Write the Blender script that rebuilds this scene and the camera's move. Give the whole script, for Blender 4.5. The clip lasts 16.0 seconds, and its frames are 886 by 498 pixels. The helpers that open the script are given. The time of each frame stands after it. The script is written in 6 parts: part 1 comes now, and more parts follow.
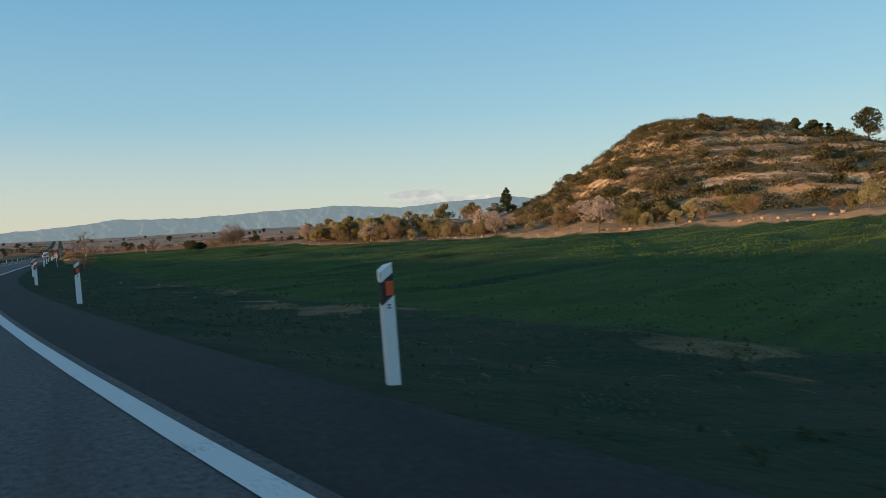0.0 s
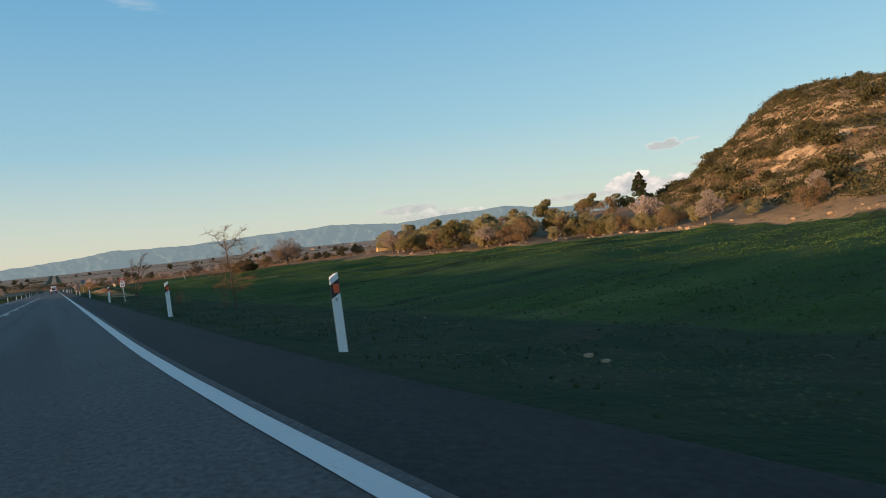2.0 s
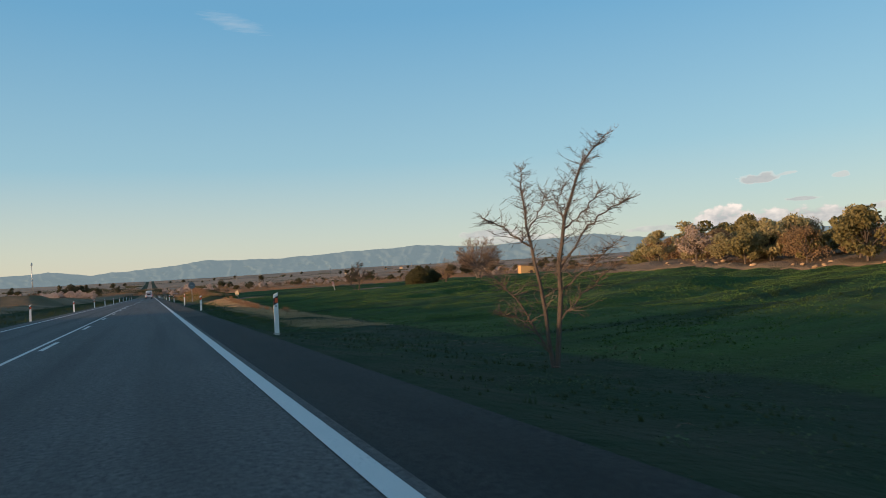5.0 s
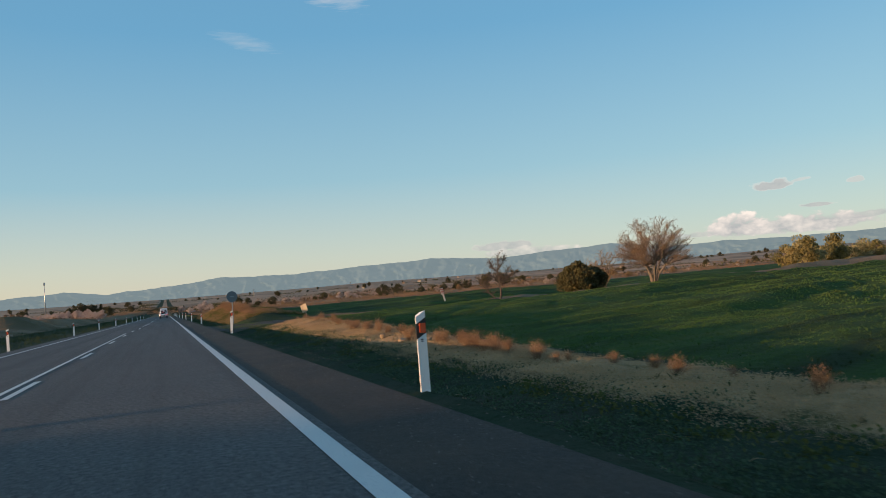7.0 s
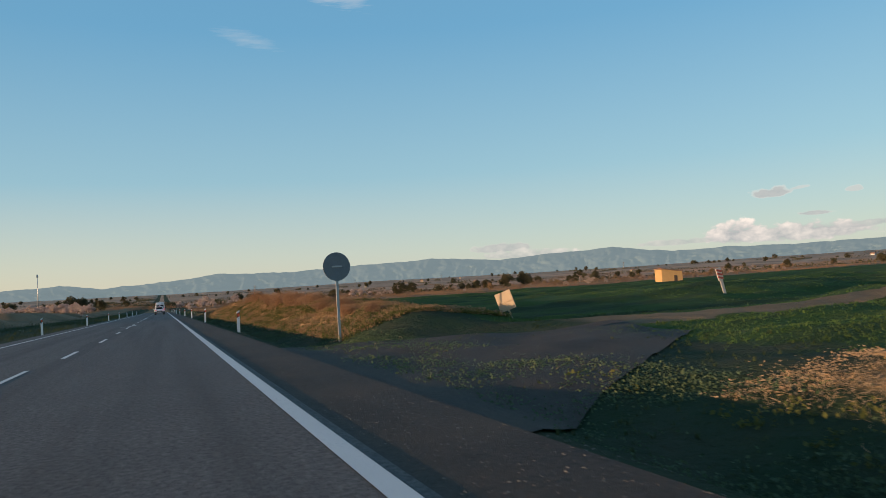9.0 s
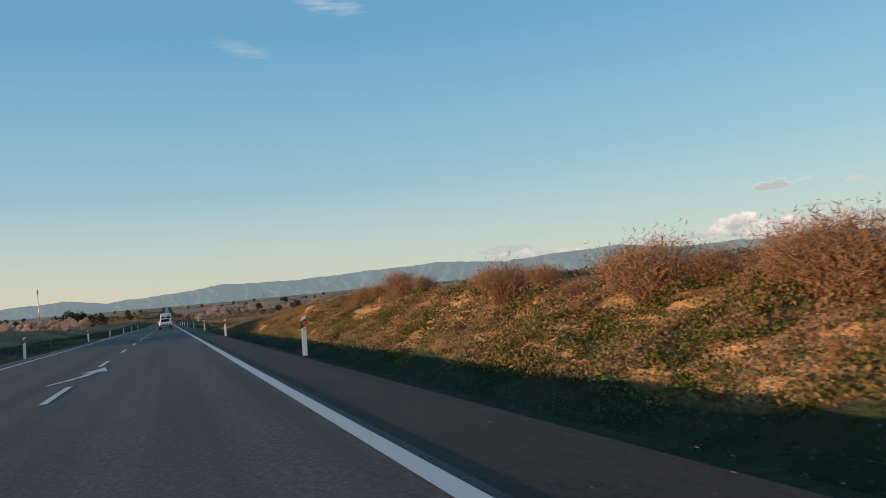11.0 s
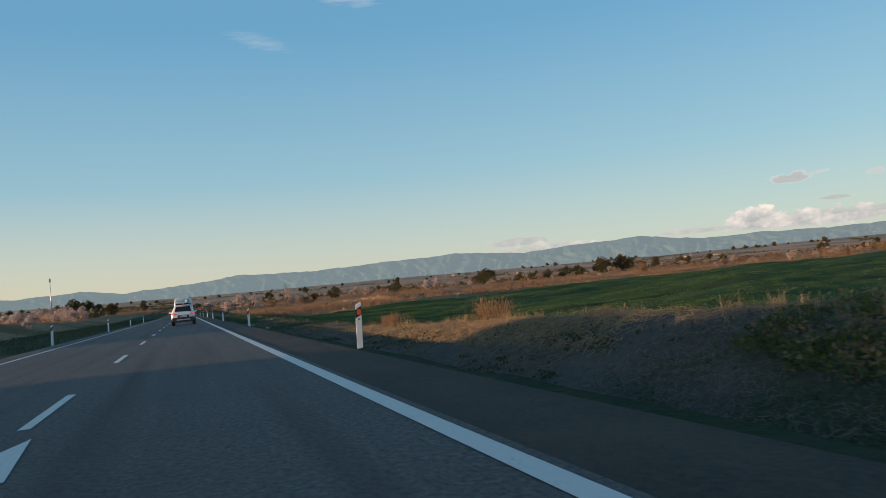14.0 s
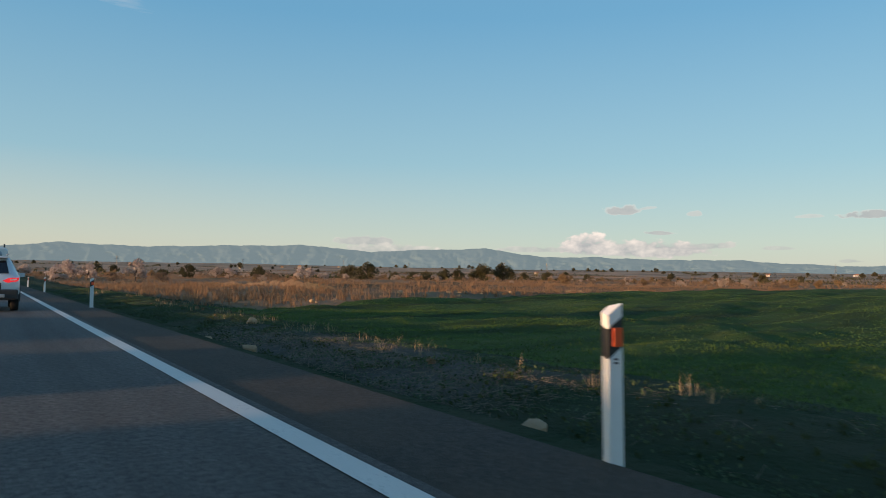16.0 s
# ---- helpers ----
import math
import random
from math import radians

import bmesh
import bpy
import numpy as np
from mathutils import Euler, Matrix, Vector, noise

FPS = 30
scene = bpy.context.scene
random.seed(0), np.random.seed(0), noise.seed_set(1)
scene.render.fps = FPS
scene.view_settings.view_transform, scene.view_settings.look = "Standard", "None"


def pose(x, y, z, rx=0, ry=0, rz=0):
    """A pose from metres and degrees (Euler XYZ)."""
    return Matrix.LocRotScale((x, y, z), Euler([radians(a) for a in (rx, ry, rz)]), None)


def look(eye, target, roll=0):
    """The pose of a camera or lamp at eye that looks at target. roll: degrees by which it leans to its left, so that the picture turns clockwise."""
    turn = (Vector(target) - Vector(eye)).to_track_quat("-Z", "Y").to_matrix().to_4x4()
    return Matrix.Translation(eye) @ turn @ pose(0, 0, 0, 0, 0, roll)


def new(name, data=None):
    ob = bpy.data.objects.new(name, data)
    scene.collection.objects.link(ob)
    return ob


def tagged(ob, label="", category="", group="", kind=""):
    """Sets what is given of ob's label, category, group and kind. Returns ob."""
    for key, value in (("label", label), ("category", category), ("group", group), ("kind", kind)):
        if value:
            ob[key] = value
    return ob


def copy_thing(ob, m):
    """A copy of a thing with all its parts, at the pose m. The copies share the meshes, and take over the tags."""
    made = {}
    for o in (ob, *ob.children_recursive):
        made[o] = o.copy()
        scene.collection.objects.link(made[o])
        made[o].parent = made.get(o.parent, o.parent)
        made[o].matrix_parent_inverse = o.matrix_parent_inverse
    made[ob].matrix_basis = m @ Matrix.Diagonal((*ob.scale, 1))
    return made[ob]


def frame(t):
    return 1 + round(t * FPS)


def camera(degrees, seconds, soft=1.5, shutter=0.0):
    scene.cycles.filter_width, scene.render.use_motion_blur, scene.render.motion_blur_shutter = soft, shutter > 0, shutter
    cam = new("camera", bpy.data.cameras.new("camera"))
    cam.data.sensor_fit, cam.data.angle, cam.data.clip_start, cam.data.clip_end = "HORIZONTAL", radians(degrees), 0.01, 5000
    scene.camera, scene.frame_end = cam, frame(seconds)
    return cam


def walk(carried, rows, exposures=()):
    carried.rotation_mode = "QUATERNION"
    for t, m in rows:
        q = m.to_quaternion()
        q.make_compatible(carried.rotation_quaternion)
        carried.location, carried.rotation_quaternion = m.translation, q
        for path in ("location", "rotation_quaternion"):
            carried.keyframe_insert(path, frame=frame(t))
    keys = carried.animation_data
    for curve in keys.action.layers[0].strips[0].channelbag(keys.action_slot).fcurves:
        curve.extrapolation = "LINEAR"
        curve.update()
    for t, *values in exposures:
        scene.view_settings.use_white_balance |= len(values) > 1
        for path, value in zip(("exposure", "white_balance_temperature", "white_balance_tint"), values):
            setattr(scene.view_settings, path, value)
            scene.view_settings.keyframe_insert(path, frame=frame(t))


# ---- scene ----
cam = camera(61.51, 16.0, soft=0.5, shutter=0.06)
# seconds, x, y, z, yaw, pitch, roll
ROWS = [
    (0.0, 3.60, -2.60, 1.091, -27.25, -1.27, 3.36),
    (0.5, 1.86, 7.64, 1.073, -27.83, -0.82, 4.85),
    (1.0, 0.43, 17.92, 1.089, -26.67, -0.32, 6.07),
    (1.5, -0.49, 28.13, 1.101, -27.24, -0.24, 6.63),
    (2.0, -1.03, 38.55, 1.075, -27.60, -0.23, 6.48),
    (2.5, -1.19, 48.99, 1.070, -27.91, -0.26, 4.74),
    (3.0, -1.19, 59.17, 1.117, -25.26, -0.00, 3.45),
    (3.5, -1.19, 69.29, 1.096, -23.56, 0.67, 2.88),
    (4.0, -1.24, 79.42, 1.111, -22.54, 1.23, 2.72),
    (4.5, -1.27, 89.49, 1.140, -21.68, 1.67, 3.15),
    (5.0, -1.17, 99.58, 1.114, -21.39, 2.15, 3.59),
    (7.5, -1.14, 149.46, 1.136, -20.24, 3.29, 4.64),
    (8.0, -1.16, 158.97, 1.113, -20.56, 3.07, 3.32),
    (8.5, -1.16, 168.33, 1.084, -20.56, 3.17, 3.32),
    (11.0, -1.49, 215.45, 1.104, -20.25, 3.60, 5.35),
    (11.5, -1.58, 224.76, 1.075, -19.98, 3.67, 5.38),
    (12.0, -1.69, 234.18, 1.076, -19.67, 3.52, 5.29),
    (12.5, -1.77, 243.63, 1.083, -19.43, 3.41, 5.26),
    (13.0, -1.78, 253.05, 1.077, -19.11, 3.25, 5.43),
    (13.5, -1.85, 262.66, 1.056, -19.00, 3.15, 5.31),
    (14.0, -1.80, 272.31, 1.033, -19.13, 3.09, 5.12),
    (14.5, -1.75, 281.87, 1.022, -19.06, 3.21, 4.99),
    (15.0, -1.79, 291.54, 1.069, -25.32, 2.80, 5.29),
    (15.5, -1.80, 301.21, 1.079, -32.64, 2.20, 4.22),
    (16.0, -1.81, 310.65, 1.048, -31.31, 2.56, -0.83),
]
# seconds, stops, kelvin, tint
LOOKS = [(0.0, 0.85, 6300, 8), (0.25, 0.85, 6100, 5), (0.45, 0.75, 5000, -14), (0.8, 0.75, 5000, -14), (1.0, 0.87, 6200, 5), (1.5, 0.91, 6400, 8), (3.0, 0.88, 6400, 9), (5.0, 0.83, 6400, 9), (7.5, 0.82, 6450, 9), (16.0, 0.78, 6450, 9)]
walk(cam, [(t, pose(x, y, z, 90 + pitch, roll, yaw)) for t, x, y, z, yaw, pitch, roll in ROWS], LOOKS)

# ---- light ----
SUN_AZ, SUN_EL = -94.0, 3.4          # degrees clockwise from the road's heading, above the horizon
world = bpy.data.worlds.new("world")
scene.world = world
world.use_nodes = True


def link(nt, a, b):
    nt.links.new(a, b)


def node(nt, kind, **values):
    n = nt.nodes.new(kind)
    for k, v in values.items():
        n.inputs[k].default_value = v
    return n


def mathn(nt, op, a, b=None, clamp=False):
    n = nt.nodes.new("ShaderNodeMath")
    n.operation, n.use_clamp = op, clamp
    for i, v in enumerate((a, b)):
        if v is None:
            continue
        if isinstance(v, (int, float)):
            n.inputs[i].default_value = v
        else:
            link(nt, v, n.inputs[i])
    return n.outputs[0]


def mixc(nt, fac, a, b, blend="MIX"):
    n = nt.nodes.new("ShaderNodeMix")
    n.data_type, n.blend_type = "RGBA", blend
    for i, v in ((0, fac), (6, a), (7, b)):
        if isinstance(v, (int, float)):
            n.inputs[i].default_value = v
        elif isinstance(v, tuple):
            n.inputs[i].default_value = (*v, 1)[:4]
        else:
            link(nt, v, n.inputs[i])
    return n.outputs[2]


def ramp(nt, fac, stops):
    n = nt.nodes.new("ShaderNodeValToRGB")
    el = n.color_ramp.elements
    while len(el) < len(stops):
        el.new(0.5)
    for e, (pos, col) in zip(el, stops):
        e.position, e.color = pos, (*col, 1)[:4]
    link(nt, fac, n.inputs[0])
    return n.outputs[0]


def noise_tex(nt, vec, scale, detail=4.0, rough=0.55, dim="3D"):
    n = nt.nodes.new("ShaderNodeTexNoise")
    n.noise_dimensions = dim
    n.inputs["Scale"].default_value, n.inputs["Detail"].default_value, n.inputs["Roughness"].default_value = scale, detail, rough
    if vec is not None:
        link(nt, vec, n.inputs["Vector"])
    return n.outputs[0]


def build_sky():
    nt = world.node_tree
    nt.nodes.clear()
    out, bg = nt.nodes.new("ShaderNodeOutputWorld"), nt.nodes.new("ShaderNodeBackground")
    sky = nt.nodes.new("ShaderNodeTexSky")
    sky.sky_type, sky.sun_disc = "NISHITA", False
    sky.sun_elevation, sky.sun_rotation = radians(SUN_EL), radians(SUN_AZ)
    sky.altitude, sky.air_density, sky.dust_density, sky.ozone_density = 300, 1.0, 0.6, 2.0
    # clouds: soft patches broken up by noise, in azimuth and elevation
    tc = nt.nodes.new("ShaderNodeTexCoord")
    sep = nt.nodes.new("ShaderNodeSeparateXYZ")
    link(nt, tc.outputs["Generated"], sep.inputs[0])
    az = mathn(nt, "MULTIPLY", mathn(nt, "ARCTAN2", sep.outputs[0], sep.outputs[1]), 57.29578)
    el = mathn(nt, "MULTIPLY", mathn(nt, "ARCSINE", sep.outputs[2]), 57.29578)
    com = nt.nodes.new("ShaderNodeCombineXYZ")
    link(nt, az, com.inputs[0])
    link(nt, mathn(nt, "MULTIPLY", el, 1.5), com.inputs[1])
    fine = noise_tex(nt, com.outputs[0], 2.2, 7.0, 0.6)
    streak = nt.nodes.new("ShaderNodeMapping")
    streak.inputs["Rotation"].default_value = (0, 0, radians(16))
    streak.inputs["Scale"].default_value = (0.35, 2.0, 1.0)
    link(nt, com.outputs[0], streak.inputs[0])
    wisp = noise_tex(nt, streak.outputs[0], 1.1, 6.0, 0.65)
    puffs = []
    for scale in (0.9, 2.3):
        vor = nt.nodes.new("ShaderNodeTexVoronoi")
        vor.feature = "SMOOTH_F1"
        vor.inputs["Scale"].default_value, vor.inputs["Smoothness"].default_value = scale, 0.7
        link(nt, com.outputs[0], vor.inputs["Vector"])
        puffs.append(mathn(nt, "SUBTRACT", 1.0, mathn(nt, "MULTIPLY", vor.outputs["Distance"], 1.25)))
    puff = mathn(nt, "ADD", mathn(nt, "MULTIPLY", puffs[0], 0.72), mathn(nt, "MULTIPLY", puffs[1], 0.28))
    wob = mathn(nt, "ADD", mathn(nt, "MULTIPLY", puff, 0.6), mathn(nt, "MULTIPLY", fine, 0.6))
    # azimuth, elevation, half widths, tilt, density, brightness
    white = None
    for a0, e0, wa, we, tilt, dens, lo in CLOUDS:
        high = e0 > 10
        da = mathn(nt, "SUBTRACT", az, a0)
        de = mathn(nt, "DIVIDE", mathn(nt, "SUBTRACT", mathn(nt, "SUBTRACT", el, e0), mathn(nt, "MULTIPLY", da, tilt)), we)
        flat = mathn(nt, "MAXIMUM", de, mathn(nt, "MULTIPLY", de, -1.0 if high else -1.8))
        r = mathn(nt, "ADD", mathn(nt, "POWER", mathn(nt, "ABSOLUTE", mathn(nt, "DIVIDE", da, wa)), 2.0), mathn(nt, "POWER", flat, 2.0))
        m = mathn(nt, "ADD", mathn(nt, "SUBTRACT", 0.62 if high else 0.86, r), mathn(nt, "MULTIPLY", mathn(nt, "SUBTRACT", wisp if high else wob, 0.55), 2.2))
        m = mathn(nt, "MULTIPLY", mathn(nt, "MULTIPLY", m, 0.9 if high else 2.6, True), dens)
        lit = mathn(nt, "ADD", mathn(nt, "ADD", mathn(nt, "MULTIPLY", de, 0.28), mathn(nt, "MULTIPLY", mathn(nt, "ADD", mathn(nt, "SUBTRACT", puff, 0.45), mathn(nt, "SUBTRACT", fine, 0.5)), 0.95)), 0.45, True)
        col = mixc(nt, mathn(nt, "MULTIPLY", lit, lo), (0.46, 0.485, 0.50), (1.16, 1.01, 0.90))
        white = (m, col) if white is None else (mathn(nt, "MAXIMUM", white[0], m), mixc(nt, m, white[1], col))
    cl = mixc(nt, 1.0, white[1], (CLOUD_GAIN,) * 3, "MULTIPLY")
    # a veil of dust low over the plain
    veil = ramp(nt, mathn(nt, "DIVIDE", mathn(nt, "ABSOLUTE", el), 90.0, True), [(p, tuple(v / 4 for v in c)) for p, c in HAZE])
    warm = mathn(nt, "MULTIPLY", mathn(nt, "SUBTRACT", 1.0, mathn(nt, "DIVIDE", mathn(nt, "ABSOLUTE", el), 9.0), True), mathn(nt, "DIVIDE", mathn(nt, "SUBTRACT", 44.0, az), 64.0, True))
    veil = mixc(nt, mathn(nt, "MULTIPLY", warm, 0.75), veil, (0.78, 0.66, 0.49))
    # towards the sun the sky's own glow shows through the veil
    dot = nt.nodes.new("ShaderNodeVectorMath")
    dot.operation = "DOT_PRODUCT"
    link(nt, tc.outputs["Generated"], dot.inputs[0])
    dot.inputs[1].default_value = (math.sin(radians(SUN_AZ)) * math.cos(radians(SUN_EL)), math.cos(radians(SUN_AZ)) * math.cos(radians(SUN_EL)), math.sin(radians(SUN_EL)))
    glow = mathn(nt, "POWER", mathn(nt, "MAXIMUM", dot.outputs["Value"], 0.0), 1.5)
    base = mixc(nt, mathn(nt, "MULTIPLY", mathn(nt, "SUBTRACT", 1.0, glow), VEIL), sky.outputs[0], mixc(nt, 1.0, veil, (4.0, 4.0, 4.0), "MULTIPLY"))
    link(nt, mixc(nt, white[0], base, cl), bg.inputs["Color"])
    bg.inputs["Strength"].default_value = SKY
    link(nt, bg.outputs[0], out.inputs[0])


SKY, CLOUD_GAIN, VEIL = 0.156, 3.2, 0.72
HAZE = [(0.0, (2.4, 2.5, 2.4)), (0.035, (2.1, 2.5, 2.5)), (0.10, (1.3, 2.15, 2.6)), (0.22, (0.62, 1.6, 2.5)), (0.6, (0.4, 1.0, 1.9)), (1.0, (0.35, 0.85, 1.7))]
CLOUDS = [
    (42.3, 2.75, 2.3, 1.25, 0.0, 1.0, 1.0), (46.8, 2.55, 5.2, 0.95, 0.0, 0.95, 0.9), (50.8, 2.85, 2.2, 0.4, 0.05, 0.7, 0.45), (38.2, 2.55, 3.0, 0.32, 0.0, 0.6, 0.3),
    (25.4, 3.0, 2.6, 0.55, 0.0, 0.75, 0.2), (27.0, 2.45, 4.2, 0.5, 0.0, 0.65, 0.75), (44.8, 5.5, 1.6, 0.55, 0.06, 0.85, 0.15), (46.6, 5.7, 0.8, 0.2, 0.1, 0.5, 0.1),
    (47.4, 3.85, 1.2, 0.22, -0.02, 0.8, 0.1), (61.5, 4.9, 2.8, 0.42, 0.02, 0.85, 0.05), (57.6, 4.9, 1.0, 0.2, 0.0, 0.5, 0.05), (50.0, 5.2, 0.6, 0.3, 0.0, 0.6, 0.1), (55.5, 2.7, 1.3, 0.22, 0.0, 0.5, 0.2), (60.0, 1.8, 0.9, 0.2, 0.0, 0.5, 0.2),
    (6.6, 19.3, 3.4, 0.9, -0.22, 0.22, 1.0), (13.5, 22.2, 3.8, 1.1, -0.22, 0.38, 1.0),
]
build_sky()
sun = new("sun", bpy.data.lights.new("sun", "SUN"))
sun.data.energy, sun.data.angle, sun.data.color = 3.8, radians(0.53), (1.0, 0.60, 0.33)
_a, _e = radians(SUN_AZ), radians(SUN_EL)
sun.matrix_world = look((math.sin(_a) * math.cos(_e) * 50, math.cos(_a) * math.cos(_e) * 50, math.sin(_e) * 50), (0, 0, 0))

# ---- materials ----


def material(name, rough=0.8, metal=0.0):
    m = bpy.data.materials.new(name)
    m.use_nodes = True
    nt = m.node_tree
    b = nt.nodes["Principled BSDF"]
    b.inputs["Roughness"].default_value, b.inputs["Metallic"].default_value = rough, metal
    geo = nt.nodes.new("ShaderNodeNewGeometry")
    return m, nt, b, geo


def bump(nt, b, height, strength, dist=0.02):
    n = nt.nodes.new("ShaderNodeBump")
    n.inputs["Strength"].default_value, n.inputs["Distance"].default_value = strength, dist
    link(nt, height, n.inputs["Height"])
    link(nt, n.outputs[0], b.inputs["Normal"])


def simple(name, col, rough=0.6, metal=0.0, vary=0.25, scale=3.0, emit=0.0, spread=0.0):
    """A surface with mottling at two scales; spread: difference from object to object."""
    m, nt, b, geo = material(name, rough, metal)
    tc = nt.nodes.new("ShaderNodeTexCoord")
    n1, n2 = noise_tex(nt, tc.outputs["Object"], scale), noise_tex(nt, tc.outputs["Object"], scale * 9)
    f = mathn(nt, "ADD", mathn(nt, "MULTIPLY", n1, 0.6), mathn(nt, "MULTIPLY", n2, 0.4))
    lo, hi = tuple(c * (1 - vary) for c in col), tuple(min(1, c * (1 + vary)) for c in col)
    c = mixc(nt, f, lo, hi)
    if spread:
        info = nt.nodes.new("ShaderNodeObjectInfo")
        c = mixc(nt, mathn(nt, "MULTIPLY", info.outputs["Random"], spread), c, tuple(v * 0.35 for v in col))
    link(nt, c, b.inputs["Base Color"])
    bump(nt, b, n2, 0.25, 0.01)
    if emit:
        link(nt, c, b.inputs["Emission Color"])
        b.inputs["Emission Strength"].default_value = emit
    return m


def leaves(name, col, col2, through_light=0.25, streaks=False):
    """Foliage or dry stems, different from clump to clump."""
    m, nt, b, geo = material(name, 0.75)
    info = nt.nodes.new("ShaderNodeObjectInfo")
    c = mixc(nt, geo.outputs["Random Per Island"], col, col2)
    n = noise_tex(nt, geo.outputs["Position"], 0.35, 3.0)
    c = mixc(nt, mathn(nt, "MULTIPLY", n, 0.5), c, tuple(v * 0.55 for v in col2))
    c = mixc(nt, mathn(nt, "MULTIPLY", info.outputs["Random"], 0.35), c, tuple(v * 0.6 for v in col))
    if streaks:
        c = shade_streaks(nt, geo.outputs["Position"], c)
    link(nt, c, b.inputs["Base Color"])
    b.inputs["Specular IOR Level"].default_value = 0.15
    tr = nt.nodes.new("ShaderNodeBsdfTranslucent")
    link(nt, c, tr.inputs["Color"])
    mx = nt.nodes.new("ShaderNodeMixShader")
    mx.inputs[0].default_value = through_light
    link(nt, b.outputs[0], mx.inputs[1])
    link(nt, tr.outputs[0], mx.inputs[2])
    link(nt, mx.outputs[0], nt.nodes["Material Output"].inputs[0])
    return m


def shade_streaks(nt, pos, c):
    """Sunlit and shaded bands painted into the crop colour, along the drill rows."""
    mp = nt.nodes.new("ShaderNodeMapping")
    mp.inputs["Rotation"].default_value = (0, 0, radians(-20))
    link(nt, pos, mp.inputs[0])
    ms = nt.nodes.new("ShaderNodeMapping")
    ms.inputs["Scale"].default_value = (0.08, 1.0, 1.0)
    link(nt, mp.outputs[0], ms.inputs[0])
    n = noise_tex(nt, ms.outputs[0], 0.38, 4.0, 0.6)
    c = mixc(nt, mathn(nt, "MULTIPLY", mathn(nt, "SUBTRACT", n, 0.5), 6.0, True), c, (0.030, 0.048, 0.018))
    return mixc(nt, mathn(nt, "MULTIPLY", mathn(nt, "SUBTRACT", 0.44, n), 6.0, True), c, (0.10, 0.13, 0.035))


def ground_material():
    m, nt, b, geo = material("ground", 0.95)
    pos = geo.outputs["Position"]

    def attr(name):
        n = nt.nodes.new("ShaderNodeAttribute")
        n.attribute_name = name
        return n.outputs["Fac"]
    n0, n1, n2 = noise_tex(nt, pos, 0.05, 4), noise_tex(nt, pos, 0.6, 5), noise_tex(nt, pos, 7.0, 6, 0.65)
    n3 = noise_tex(nt, pos, 0.011, 3)
    scrub = mixc(nt, n1, (0.19, 0.13, 0.08), (0.36, 0.24, 0.145))
    scrub = mixc(nt, mathn(nt, "MULTIPLY", mathn(nt, "SUBTRACT", n0, 0.42), 5.0, True), scrub, (0.15, 0.115, 0.065))
    far = mixc(nt, mathn(nt, "MULTIPLY", mathn(nt, "SUBTRACT", n3, 0.45), 9.0, True), (0.46, 0.30, 0.195), (0.29, 0.20, 0.13))
    verge = mixc(nt, mathn(nt, "MULTIPLY", mathn(nt, "SUBTRACT", n1, 0.4), 4.0, True), (0.026, 0.048, 0.022), (0.052, 0.058, 0.034))
    soil = mixc(nt, n2, (0.38, 0.225, 0.105), (0.60, 0.38, 0.19))
    soil = mixc(nt, mathn(nt, "MULTIPLY", mathn(nt, "SUBTRACT", n1, 0.54), 8.0, True), soil, (0.13, 0.115, 0.045))
    crop = mixc(nt, n1, (0.036, 0.072, 0.016), (0.074, 0.122, 0.028))
    wave = nt.nodes.new("ShaderNodeTexWave")
    wave.inputs["Scale"].default_value, wave.inputs["Distortion"].default_value, wave.inputs["Detail"].default_value = 0.16, 6.0, 3.0
    wave.inputs["Detail Scale"].default_value = 0.35
    wave.bands_direction = "Y"
    link(nt, pos, wave.inputs["Vector"])
    crop = shade_streaks(nt, pos, mixc(nt, mathn(nt, "MULTIPLY", wave.outputs["Fac"], 0.35), crop, (0.05, 0.06, 0.02)))
    straw = mixc(nt, n2, (0.055, 0.054, 0.048), (0.155, 0.142, 0.122))
    # ledges of pale stone across the hill
    strata = nt.nodes.new("ShaderNodeTexWave")
    strata.bands_direction = "Z"
    strata.inputs["Scale"].default_value, strata.inputs["Distortion"].default_value, strata.inputs["Detail"].default_value = 0.075, 14.0, 6.0
    strata.inputs["Detail Scale"].default_value = 0.5
    link(nt, pos, strata.inputs["Vector"])
    ledge = mixc(nt, n1, (0.48, 0.32, 0.17), (0.72, 0.50, 0.28))
    stony = mixc(nt, mathn(nt, "MULTIPLY", mathn(nt, "SUBTRACT", mathn(nt, "ADD", mathn(nt, "MULTIPLY", strata.outputs["Fac"], 0.22), mathn(nt, "MULTIPLY", n1, 1.0)), 0.58), 6.0, True), (0.23, 0.15, 0.08), ledge)
    c = mixc(nt, attr("far"), scrub, far)
    c = mixc(nt, attr("stony"), c, stony)
    for name, col, k in (("verge", verge, n1), ("soil", soil, n1), ("straw", straw, n1), ("crop", crop, n2)):
        a = mathn(nt, "ADD", mathn(nt, "MULTIPLY", mathn(nt, "SUBTRACT", attr(name), 0.5), 3.0), mathn(nt, "MULTIPLY", mathn(nt, "SUBTRACT", k, 0.5), 2.0))
        c = mixc(nt, mathn(nt, "ADD", a, 0.5, True), c, col)
    link(nt, c, b.inputs["Base Color"])
    b.inputs["Specular IOR Level"].default_value = 0.1
    n4 = noise_tex(nt, pos, 2.6, 5, 0.6)
    bump(nt, b, mathn(nt, "ADD", mathn(nt, "ADD", n2, mathn(nt, "MULTIPLY", n4, 2.0)), mathn(nt, "MULTIPLY", n1, 2.0)), 1.0, 0.1)
    return m


